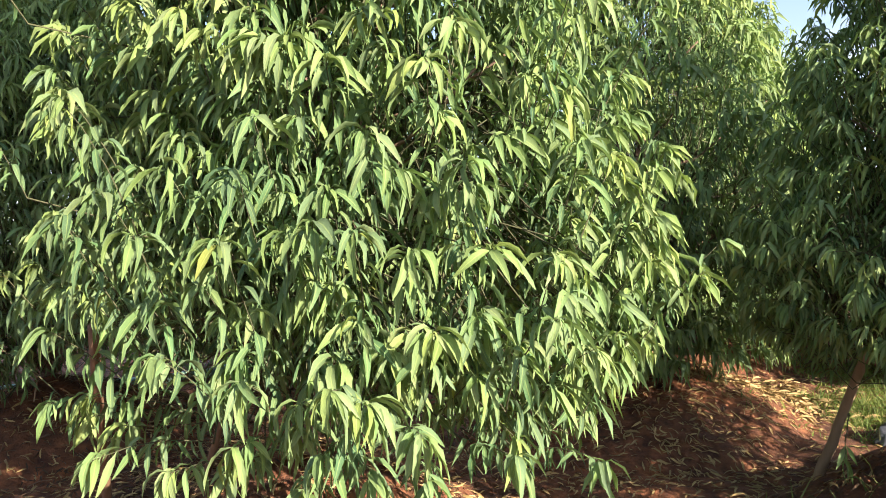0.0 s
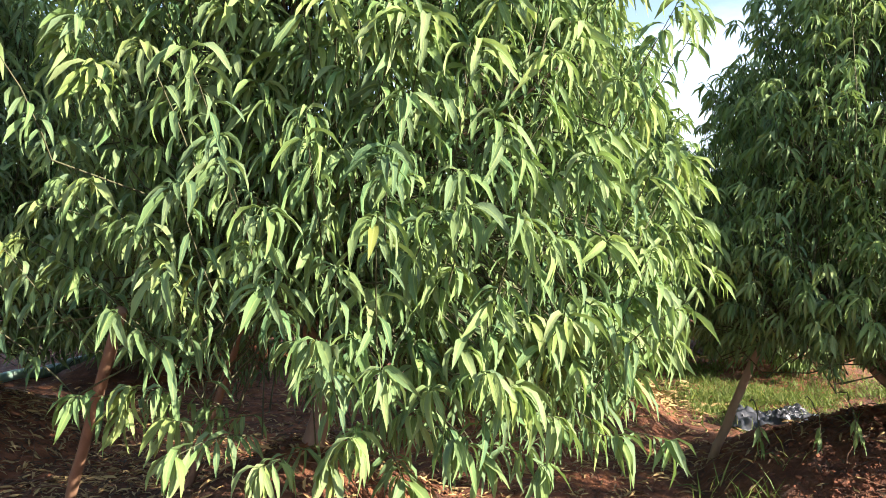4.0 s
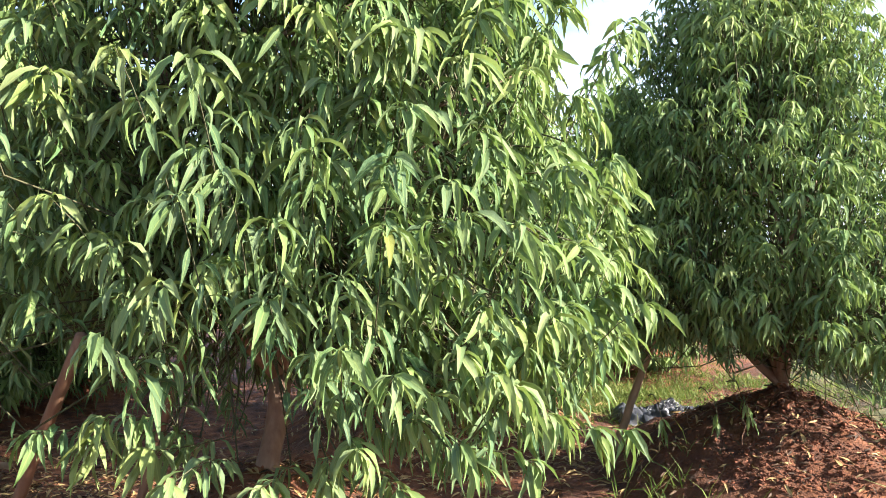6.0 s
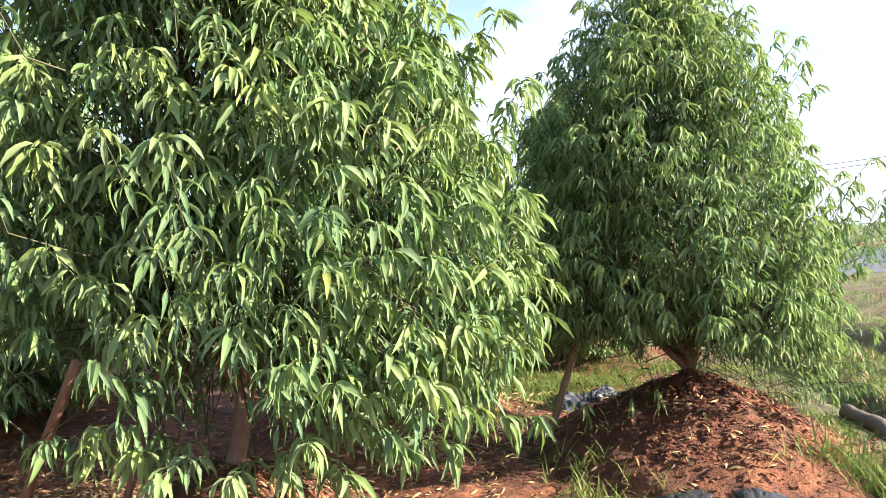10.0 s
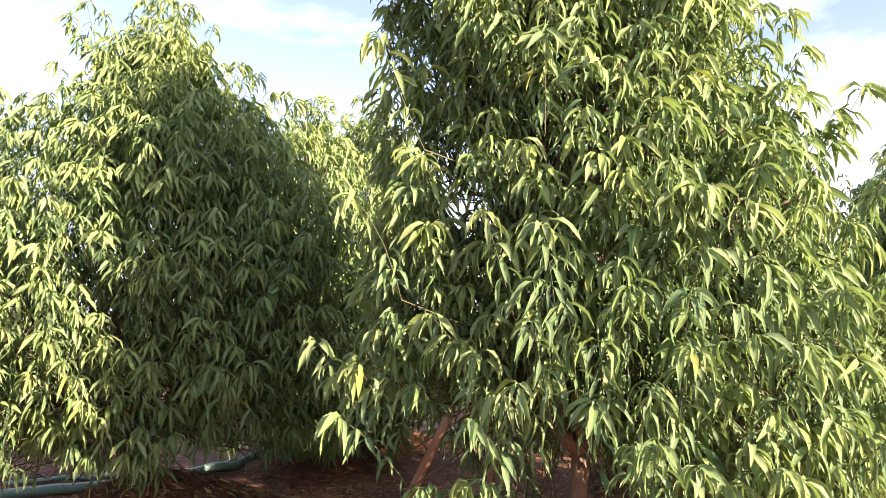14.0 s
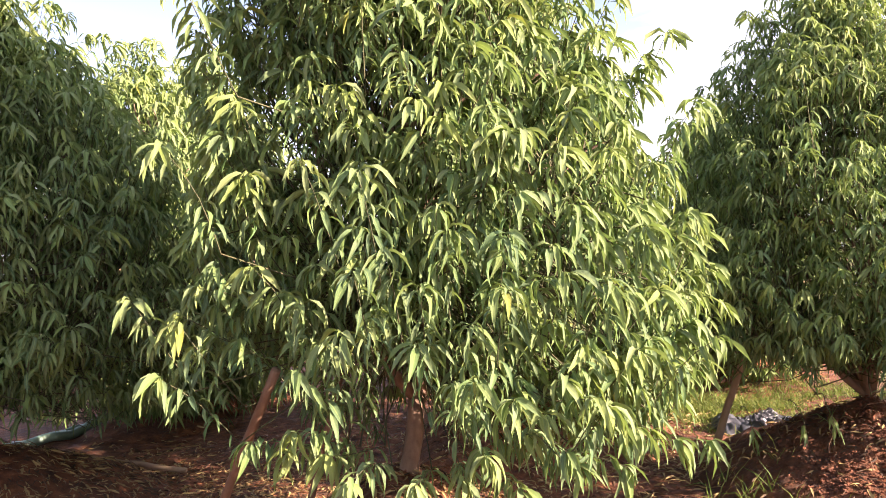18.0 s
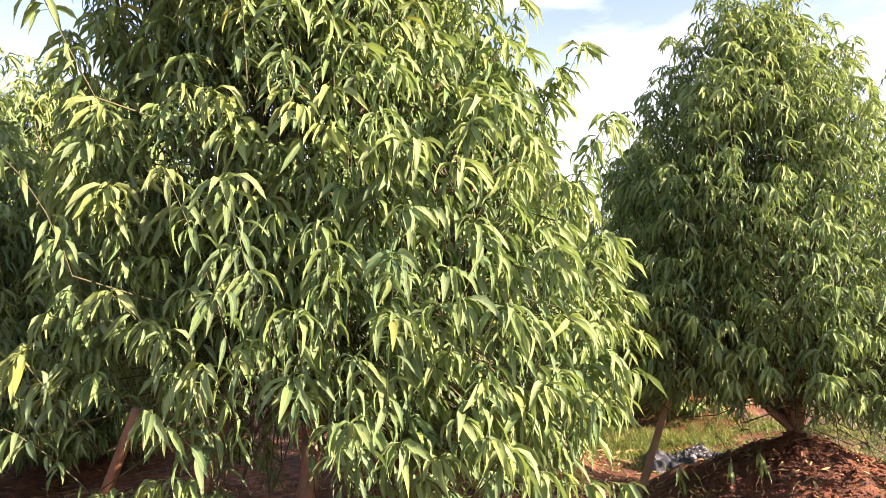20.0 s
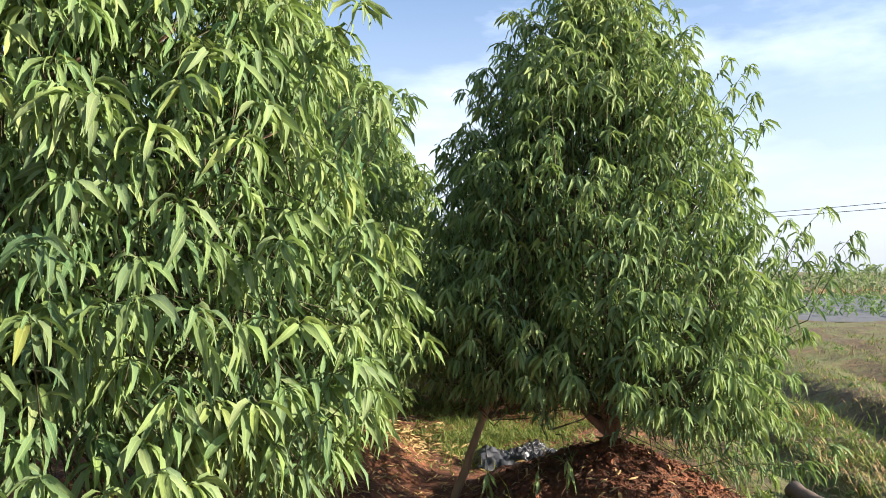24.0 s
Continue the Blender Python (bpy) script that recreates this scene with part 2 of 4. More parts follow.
def tube(buf, points, radii, sides=6, rough=0.0, rng=None):
    """A bent tapered tube with closed ends."""
    p = np.asarray(points, float)
    rings = []
    for k in range(len(p)):
        d = p[min(k + 1, len(p) - 1)] - p[max(k - 1, 0)]
        a, b = ring_frame(d)
        ang = np.arange(sides) * 2 * np.pi / sides
        r = radii[k] * (1 + (rng.uniform(-rough, rough, sides) if rough else 0))
        rings.append(p[k] + np.cos(ang)[:, None] * a * np.reshape(r, (-1, 1)) + np.sin(ang)[:, None] * b * np.reshape(r, (-1, 1)))
    v = np.concatenate(rings + [p[:1], p[-1:]])
    f = []
    i = np.arange(sides)
    j = (i + 1) % sides
    for k in range(len(p) - 1):
        f.append(np.stack([k * sides + i, k * sides + j, (k + 1) * sides + j, (k + 1) * sides + i], 1))
    e, last = len(p) * sides, (len(p) - 1) * sides
    buf.add(v, np.concatenate(f))
    off = buf.n - len(v)
    buf.f.append((np.stack([j, i, np.full(sides, e)], 1), off))
    buf.f.append((np.stack([last + i, last + j, np.full(sides, e + 1)], 1), off))


def bent(a, b, sag, n, rng=None, wobble=0.0):
    """n + 1 points from a to b on an arc that is pushed by sag."""
    a, b, sag = np.asarray(a, float), np.asarray(b, float), np.asarray(sag, float)
    s = np.linspace(0, 1, n + 1)[:, None]
    p = a + (b - a) * s + sag * 4 * s * (1 - s)
    if wobble:
        p[1:-1] += rng.normal(0, wobble, (n - 1, 3))
    return p


_lattices = [np.random.RandomState(11 + k).rand(64, 64) for k in range(6)]


def field_noise(x, y, size, octaves=4, rough=0.5):
    """Smooth noise between about -1 and 1."""
    total, amp, norm = 0.0, 1.0, 0.0
    for k in range(octaves):
        u, v = x / size * 2 ** k + 17.3 * k, y / size * 2 ** k + 5.1 * k
        i, j = np.floor(u).astype(int), np.floor(v).astype(int)
        fu, fv = u - i, v - j
        fu, fv = fu * fu * (3 - 2 * fu), fv * fv * (3 - 2 * fv)
        g = _lattices[k]
        a, b = g[i % 64, j % 64], g[(i + 1) % 64, j % 64]
        c, d = g[i % 64, (j + 1) % 64], g[(i + 1) % 64, (j + 1) % 64]
        total = total + amp * ((a * (1 - fu) + b * fu) * (1 - fv) + (c * (1 - fu) + d * fu) * fv - 0.5) * 2
        norm += amp
        amp *= rough
    return total / norm


# ---- the plan: rows of trees, each tree on its own heap of earth ----
ROW = np.array((1.1, 2.2))
ROW_DIR = ROW / np.hypot(*ROW)
MAIN, SECOND, LEFT, EDGE = (-0.70, 3.02), (2.42, 3.44), (-3.2, 5.3), (-4.3, 3.2)
TREES = {"main": MAIN, "second": SECOND, "left": LEFT, "edge": EDGE,
         "main_2": (1.08, 5.75), "main_3": (2.2, 8.0), "main_4": (3.2, 10.4), "second_2": (4.3, 6.9), "second_3": (5.0, 8.4),
         "left_2": (-2.15, 7.6), "left_3": (-1.45, 8.7), "edge_2": (-6.3, 7.4)}
HEAPS = {"main": (0.58, 0.95), "second": (0.54, 1.05), "second_2": (0.2, 0.8), "left": (0.5, 1.0), "left_2": (0.22, 0.6), "main_2": (0.5, 1.2)}
HEAP_SHIFT = {"left": (0.2, -0.2)}
BED_DIR, BED_NORMAL = np.array((0.56, 0.83)), np.array((0.83, -0.56))
BED_STEP, BED_FURROW = 1.65, 3.05


def field_part(x, y):
    """1 in the open field beside the orchard, 0 under the trees."""
    n = x * BED_NORMAL[0] + y * BED_NORMAL[1]
    side = np.clip((n - 0.7 + 0.25 * field_noise(x, y, 0.7, 2)) / 0.45, 0, 1) * np.clip((x - 2.7) / 0.6, 0, 1)
    return np.maximum(side, np.clip((np.hypot(x + 1, y - 5) - 14) / 4, 0, 1))


def ground_height(x, y):
    x, y = np.asarray(x, float), np.asarray(y, float)
    h = np.zeros(np.broadcast(x, y).shape)
    for key, (tx, ty) in TREES.items():
        top, wide = HEAPS.get(key, (0.42, 0.8))
        sx, sy = HEAP_SHIFT.get(key, (0, 0))
        tx, ty = tx + sx, ty + sy
        along = (x - tx) * ROW_DIR[0] + (y - ty) * ROW_DIR[1]
        across = (x - tx) * ROW_DIR[1] - (y - ty) * ROW_DIR[0]
        r = np.sqrt((along / 1.25) ** 2 + across ** 2) / wide
        r = r * (1 + 0.12 * field_noise(x + 9, y, 0.6, 2))
        h = np.maximum(h, top * np.clip(1 - r, 0, 1) ** 0.9 * (1 - 0.15 * np.clip(0.25 - r, 0, 1)))
    near = np.exp(-((x - 1) / 14) ** 2 - ((y - 4) / 14) ** 2)
    h = h + near * (0.035 * field_noise(x, y, 0.9, 4) + 0.028 * field_noise(x + 3, y + 8, 0.2, 3, 0.65)) * (1 - 0.3 * field_part(x, y))
    crumble = np.exp(-(((x - 2.6) / 1.1) ** 2 + ((y - 3.4) / 1.1) ** 2) ** 2) + 0.6 * np.exp(-(((x + 0.6) / 1.6) ** 2 + ((y - 3.2) / 1.4) ** 2) ** 2)
    h = h + crumble * (0.085 * np.abs(field_noise(x + 31, y + 2, 0.21, 4, 0.7)) - 0.02)
    f = field_part(x, y)
    n = x * BED_NORMAL[0] + y * BED_NORMAL[1]
    bed = np.cos((n - BED_FURROW) / BED_STEP * 2 * np.pi)
    fade = np.clip((30 - np.hypot(x, y)) / 6, 0, 1)
    h = h + f * fade * (-0.2 * np.clip(bed, -0.15, 1) * np.clip((n - 1.35) / 0.4, 0, 1) + 0.05 * field_noise(x, y, 0.3, 4, 0.65))
    return h


def graded(lo, hi, step, far):
    core = np.arange(lo, hi + step / 2, step)
    ext, d = [], step
    while sum(ext) < far:
        d *= 1.22
        ext.append(d)
    ext = np.cumsum(ext)
    return np.concatenate([lo - ext[::-1], core, hi + ext])


gx, gy = graded(-5.0, 7.5, 0.034, 2500.0), graded(1.4, 7.5, 0.034, 2500.0)
X, Y = np.meshgrid(gx, gy, indexing="ij")
Z = ground_height(X, Y)
nx, ny = len(gx), len(gy)
idx = np.arange(nx * ny).reshape(nx, ny)
sheet = Buf()
sheet.add(np.stack([X, Y, Z], -1), np.stack([idx[:-1, :-1], idx[1:, :-1], idx[1:, 1:], idx[:-1, 1:]], -1).reshape(-1, 4),
          field=field_part(X, Y).ravel())
ground = new("ground", sheet.mesh("ground", SOIL))
tagged(ground, "red-brown earth with heaps under the trees and a furrowed field", "ground", kind="structure")


def on_ground(x, y):
    return float(ground_height(np.array([x]), np.array([y]))[0])


# ---- leaves ----
STATIONS = np.array((0, 0.08, 0.24, 0.42, 0.62, 0.84, 1.0))
WIDTHS = np.array((0.07, 0.16, 0.80, 1.0, 0.84, 0.38, 0.02))
RISES = (-80, -60, -40, -20, 0, 20, 40, 60, 80)
HANGS = ((-60, 0.094), (-84, 0.082), (-106, 0.070))
TURNS = (-0.10, 0.08)


def leaf_shape(rise, hang, turn, fold=0.58, half=0.087, stations=STATIONS, widths=WIDTHS):
    """Vertices of a lance-shaped leaf one metre long, which leaves its twig along x at the angle rise and arches over until it hangs."""
    fine = np.linspace(0, 1, 41)
    e = np.radians(rise + (hang - rise) * (1 - np.exp(-fine / 0.42)) / 0.908)
    px = np.concatenate([[0], np.cumsum(np.cos(e[:-1]))]) / 40
    pz = np.concatenate([[0], np.cumsum(np.sin(e[:-1]))]) / 40
    x, z, e = np.interp(stations, fine, px), np.interp(stations, fine, pz), np.interp(stations, fine, e)
    y = turn * stations ** 2
    w = widths * half
    wave = 0.014 * np.sin(stations * 17)
    up = np.stack([-np.sin(e), 0 * e, np.cos(e)], 1)
    mid = np.stack([x, y, z], 1)
    twist = (np.sign(turn) * 0.9 * stations)[:, None]
    across, over = np.cos(twist) * (0, 1.0, 0) + np.sin(twist) * up, np.cos(twist) * up - np.sin(twist) * (0, 1.0, 0)
    l = mid + w[:, None] * across + over * (fold * w + wave * (w > 0.03))[:, None]
    r = mid - w[:, None] * across + over * (fold * w - wave * (w > 0.03))[:, None]
    return np.stack([l, mid, r], 1).reshape(-1, 3)


def leaf_faces(k):
    f = []
    for i in range(k - 1):
        a, b = i * 3, (i + 1) * 3
        f += [(a, b, b + 1, a + 1), (a + 1, b + 1, b + 2, a + 2)]
    return np.array(f)


SHAPES = np.array([leaf_shape(r, b, t, half=w) for r in RISES for b, w in HANGS for t in TURNS])
KEEP = (0, 2, 4, 6)
SHAPES_FAR = SHAPES.reshape(len(SHAPES), 7, 3, 3)[:, KEEP].reshape(len(SHAPES), -1, 3)
SHAPES_TINY = SHAPES.reshape(len(SHAPES), 7, 3, 3)[:, (0, 3, 6)].reshape(len(SHAPES), -1, 3)
FACES, FACES_FAR = leaf_faces(7), leaf_faces(4)
RIB, RIB_FAR = np.tile((1.0, 0.0, 1.0), 7), np.tile((1.0, 0.0, 1.0), 4)


def variant(rise_deg, rng):
    rise = np.abs(np.array(RISES)[None, :] - np.asarray(rise_deg)[:, None]).argmin(1)
    n = len(rise)
    return rise * 6 + rng.choice(3, n, p=(0.3, 0.42, 0.28)) * 2 + rng.randint(0, 2, n)


def turned(yaw, roll):
    """Rotation matrices: a roll about x, then a turn about z."""
    c, s, cr, sr = np.cos(yaw), np.sin(yaw), np.cos(roll), np.sin(roll)
    o = np.zeros_like(c)
    rz = np.stack([np.stack([c, -s, o], -1), np.stack([s, c, o], -1), np.stack([o, o, o + 1], -1)], -2)
    rx = np.stack([np.stack([o + 1, o, o], -1), np.stack([o, cr, -sr], -1), np.stack([o, sr, cr], -1)], -2)
    return rz @ rx


def leaf_sheet(name, place, yaw, roll, size, kind, age, mat, far=False, coarse=None):
    """One mesh of many leaves; those marked as coarse, or all when far, have fewer faces."""
    coarse = np.full(len(place), far) if coarse is None else coarse
    rot = turned(yaw, roll) * size[:, None, None]
    buf = Buf()
    for pick, shapes, faces, rib in ((~coarse, SHAPES, FACES, RIB), ((coarse, SHAPES_TINY, leaf_faces(3), RIB_FAR[:9]) if far else (coarse, SHAPES_FAR, FACES_FAR, RIB_FAR))):
        if pick.any():
            v = np.einsum("nij,nkj->nki", rot[pick], shapes[kind[pick]]) + place[pick][:, None, :]
            n, k = v.shape[:2]
            buf.add(v, (faces[None] + (np.arange(n) * k)[:, None, None]).reshape(-1, 4), rib=np.tile(rib, n), age=np.repeat(age[pick], k))
    return buf.mesh(name, mat)


_leaf_meshes = {}


def leaf_mesh(kind, young):
    key = (int(kind), int(young))
    if key not in _leaf_meshes:
        buf = Buf()
        buf.add(SHAPES[key[0]], FACES, rib=RIB, age=np.full(21, (0.2, 0.45, 0.68)[key[1]]))
        _leaf_meshes[key] = buf.mesh("leaf", LEAF)
    return _leaf_meshes[key]


def peach_tree(name, label, base, crown_shift, profile, shoots, seed, tips=(), leaf_size=0.128, skirt=None, lean=(0, 0), spires=26, single=0, front=(0, -1), far=False, limbs=7, limb_r=1.0, reach_up=0.42, fork_at=0.10, hollow=0.0, stem=0.055, fine_from=0.3):
    """A low-branched peach tree. profile: (height above the base, crown radius); tips: the world places of the shoots that stand out."""
    rng = np.random.RandomState(seed)
    z0 = on_ground(*base) - 0.03
    tree = new(name)
    tree.location = (*base, z0)
    tagged(tree, label, "tree", "peach trees in rows")
    hs, rs = np.array([p[0] for p in profile]), np.array([p[1] for p in profile])
    centre = np.array((*crown_shift, 0.0))
    lobes = rng.uniform(0, 2 * np.pi, 8)

    def middle(h):
        """The crown's axis at the height h."""
        h = np.asarray(h, float)
        k, up = np.clip(h, 0, 1), np.maximum(h - 1, 0)
        return np.stack([centre[0] * k + lean[0] * up, centre[1] * k + lean[1] * up, 0 * h], -1)

    def radius(h, a):
        lob = 0.08 * np.sin(3 * a + lobes[0] + h * 1.3) + 0.075 * np.sin(5 * a + lobes[1] - h * 2.1) + 0.05 * np.sin(7 * a + lobes[2] + h * 3.7)
        return np.interp(h, hs, rs) * (1 + lob)

    # trunk and limbs
    trunk = Buf()
    fork = np.array((crown_shift[0] * fork_at, crown_shift[1] * fork_at, fork_at))
    tube(trunk, bent((0, 0, -0.15), fork, (0.01, 0.0, 0), 5, rng, 0.006), np.array((1.35, 1.15, 1.0, 0.94, 0.96, 1.0)) * stem, 10, 0.1, rng)
    part("trunk", trunk.mesh("trunk", BARK), tree, "short brown trunk with rough bark")
    spine = []
    for k in range(limbs):
        a = 2 * np.pi * (k + rng.uniform(-0.25, 0.25)) / limbs
        spread = rng.uniform(0.35, 0.75) if k else 0.1
        top = hs[-1] * rng.uniform(0.62, 0.9) if spread < 0.55 else hs[-1] * rng.uniform(0.3, 0.65)
        r = radius(top, a) * spread
        end = middle(top) + np.array((np.cos(a) * r, np.sin(a) * r, top))
        out = np.array((np.cos(a), np.sin(a), -0.4)) * 0.12 * spread
        p = bent(fork + rng.normal(0, 0.012, 3), end, out, 9, rng, 0.016)
        limb = Buf()
        tube(limb, p, np.linspace(0.034, 0.008, 10) * limb_r * rng.uniform(0.8, 1.15), 7, 0.06, rng)
        joint = part("limb", limb.mesh("limb", BARK), tree)
        spine.append(p[2:])
        for i in (2, 4, 6, 8):
            b = a + rng.uniform(-1.3, 1.3)
            hz = p[i][2] + rng.uniform(0.15, 0.5)
            rr = radius(hz, b) * rng.uniform(0.6, 0.82)
            goal = middle(hz) + np.array((np.cos(b) * rr, np.sin(b) * rr, hz))
            q = bent(p[i], goal, (0, 0, -0.05), 6, rng, 0.014)
            side = Buf()
            tube(side, q, np.linspace(0.014, 0.005, 7), 5, 0.05, rng)
            part("side_branch", side.mesh("side_branch", BARK), joint)
            spine.append(q[2:])
    spine = np.concatenate(spine)

    # shoots: tip, heading, length
    area = np.interp(np.linspace(hs[0], hs[-1], 60), hs, rs) + 0.12
    h = np.interp(rng.rand(shoots), np.cumsum(area) / area.sum(), np.linspace(hs[0], hs[-1], 60))
    a = rng.uniform(0, 2 * np.pi, shoots)
    look_at = math.atan2(front[1], front[0])
    a = np.where(rng.rand(shoots) < 0.45, look_at + rng.uniform(-1.7, 1.7, shoots), a)
    depth = np.where(rng.rand(shoots) < 0.62, rng.uniform(0.82, 1.08, shoots), rng.uniform(0.35, 0.84, shoots))
    # hollows and bulges in the face of the crown
    dent = field_noise(a * 1.05 + seed, h + 3.7 * seed, 0.36, 2)
    depth = depth * (1 + 0.22 * np.clip(dent, -1, 0.45))
    r = np.minimum(radius(h, a) * depth, 1.07 * np.interp(h, hs, rs))
    tip = middle(h) + np.stack([np.cos(a) * r, np.sin(a) * r, h], 1)
    up = rng.uniform(0.8, 2.4, shoots) + 1.3 * np.clip(h / hs[-1] - 0.55, 0, 1) - 0.35 * np.clip(0.6 - h, 0, 1)
    up = up * np.interp(h, (0.2, 1.0), (0.1, 1.0))
    head = np.stack([np.cos(a), np.sin(a), up], 1) + rng.normal(0, 0.24, (shoots, 3))
    length = rng.uniform(0.24, 0.52, shoots)
    # upright leading shoots that break the outline of the crown
    sa, sh = rng.uniform(0, 2 * np.pi, spires), hs[-1] * rng.uniform(0.5, 0.98, spires)
    sr = radius(sh, sa) * rng.uniform(0.25, 0.98, spires)
    rise = rng.uniform(0.12, reach_up, spires)
    spire_tip = middle(sh) + np.stack([np.cos(sa) * sr, np.sin(sa) * sr, sh + rise], 1)
    spire_head = np.stack([np.cos(sa) * 0.25, np.sin(sa) * 0.25, np.ones(spires)], 1) + rng.normal(0, 0.12, (spires, 3))
    tip, head, a = np.concatenate([tip, spire_tip]), np.concatenate([head, spire_head]), np.concatenate([a, sa])
    length = np.concatenate([length, rise + rng.uniform(0.3, 0.5, spires)])
    if hollow:
        # no leafy shoots low down inside the crown, where the limbs and the earth show
        inner = np.linalg.norm((tip - middle(tip[:, 2]))[:, :2], axis=1) / np.interp(tip[:, 2], hs, rs)
        keep = tip[:, 2] > hs[0] + hollow * np.clip(1.05 - inner, 0, 1)
        tip, head, length, a = tip[keep], head[keep], length[keep], a[keep]
    if skirt:
        way, lift, bias = skirt
        low = hs[0] + lift * np.clip(bias + 1.25 * np.cos(a - way), 0, 1)
        keep = tip[:, 2] > low
        tip, head, length = tip[keep], head[keep], length[keep]
    if len(tips):
        given = np.array(tips, float) - np.array((*base, z0))
        away = (given - centre) * (1, 1, 0)
        away /= np.linalg.norm(away, axis=1)[:, None]
        given = np.column_stack([given, away + np.interp(given[:, 2:3], (0.25, 0.9), (0.05, 1.5)) * (0, 0, 1), np.full(len(given), 0.46)])
        far_off = np.linalg.norm(tip[:, None] - given[None, :, :3], axis=2).min(1) > 0.14
        tip, head, length = tip[far_off], head[far_off], length[far_off]
        tip, head, length = np.concatenate([given[:, :3], tip]), np.concatenate([given[:, 3:6], head]), np.concatenate([given[:, 6], length])
    head /= np.linalg.norm(head, axis=1)[:, None]
    twigs = Buf()
    rows = []
    for k in range(len(tip)):
        foot = tip[k] - head[k] * length[k] * 0.92 - np.array((0, 0, 0.06 * length[k]))
        nod = np.array((0, 0, 0.05 * length[k])) + rng.normal(0, 0.012, 3)
        p = bent(foot, tip[k], nod, 7)
        near = rng.choice(np.argsort(np.linalg.norm(spine - foot + np.array((0, 0, 0.25)), axis=1))[:9])
        q = bent(spine[near], foot, (0, 0, -0.04), 4, rng, 0.01)
        if np.linalg.norm(spine[near] - foot) < 1.5:
            tube(twigs, np.concatenate([q[::2], p[2::5]]) if far else np.concatenate([q[::2], p[1::2]]),
                 np.linspace(0.0042, 0.0014, 5 if far else 7), 3)
        else:
            tube(twigs, p[::3], np.linspace(0.0036, 0.0014, 3), 3)
        count = int(length[k] * (36 if not far else 24)) + 11
        s = np.concatenate([rng.uniform(0.1, 0.86, count - 11), np.linspace(0.92, 1.0, 11)])
        s.sort()
        spot = np.stack([np.interp(s, np.linspace(0, 1, 8), p[:, c]) for c in range(3)], 1)
        axis = p[-1] - p[-3]
        axis /= np.linalg.norm(axis)
        u, w = ring_frame(axis)
        ang = np.arange(count) * 2.4 + rng.uniform(0, 6.3) + rng.normal(0, 0.25, count)
        tilt = np.radians(np.where(s > 0.985, rng.uniform(5, 25, count), np.where(s > 0.9, rng.uniform(22, 66, count), rng.uniform(40, 88, count))))
        d = axis * np.cos(tilt)[:, None] + (u * np.cos(ang)[:, None] + w * np.sin(ang)[:, None]) * np.sin(tilt)[:, None]
        size = leaf_size * rng.uniform(0.62, 1.25, count) * np.where(s > 0.985, 0.45, 1.0) * np.where(s < 0.3, 0.85, 1) * np.where((s > 0.9) & (s < 0.98), 1.1, 1)
        age = np.clip(0.25 + 0.5 * s ** 3 + rng.normal(0, 0.10, count) + 0.12 * rng.normal() + 0.16 * max(0.0, tip[k][2] / hs[-1]) ** 2, 0, 1)
        rows.append(np.column_stack([spot, np.arctan2(d[:, 1], d[:, 0]), np.degrees(np.arcsin(np.clip(d[:, 2], -1, 1))) - 8 * rng.rand(count), size, age]))
    tagged(part("twig", twigs.mesh("twig", TWIG), tree), kind="stuff")
    rows = np.concatenate(rows)
    kind = variant(rows[:, 4], rng)
    roll = rng.normal(0, 0.24, len(rows))
    # the leaves on the side of the path are single pieces, the rest one mesh
    reach = (rows[:, 0] - centre[0]) * front[0] + (rows[:, 1] - centre[1]) * front[1] - 0.5 * np.abs(rows[:, 2] - 1.0)
    order = np.argsort(-reach)
    pick, rest = order[:single], order[single:]
    crown = part("crown", leaf_sheet("crown", rows[rest, :3], rows[rest, 3], roll[rest], rows[rest, 5], kind[rest], rows[rest, 6], LEAF,
                                       far, None if far else reach[rest] < fine_from), tree,
                 "dense crown of long drooping green leaves")
    tagged(crown, kind="stuff")
    for i in pick:
        young = 0 if rows[i, 6] < 0.38 else 2 if rows[i, 6] > 0.72 else 1
        leaf = new("leaf", leaf_mesh(kind[i], young))
        leaf.matrix_basis = Matrix.Translation(rows[i, :3]) @ Matrix.Rotation(rows[i, 3], 4, "Z") @ Matrix.Rotation(roll[i], 4, "X") @ Matrix.Scale(rows[i, 5], 4)
        leaf.parent = crown
    return tree


MAIN_PROFILE = [(0.10, 0.96), (0.45, 1.16), (0.9, 1.20), (1.5, 1.10), (2.1, 0.95), (2.7, 0.82), (3.2, 0.64), (3.7, 0.25)]
SECOND_PROFILE = [(0.10, 0.82), (0.45, 1.04), (0.8, 1.06), (1.35, 0.96), (1.7, 0.86), (2.15, 0.66), (2.45, 0.42), (2.66, 0.20)]
LEFT_PROFILE = [(0.30, 1.05), (0.62, 1.35), (1.1, 1.45), (1.8, 1.33), (2.35, 1.02), (2.75, 0.62), (3.1, 0.34), (3.3, 0.16)]
FAR_PROFILE = [(0.1, 0.95), (0.6, 1.2), (1.2, 1.24), (1.8, 1.08), (2.3, 0.82), (2.8, 0.52), (3.2, 0.16)]
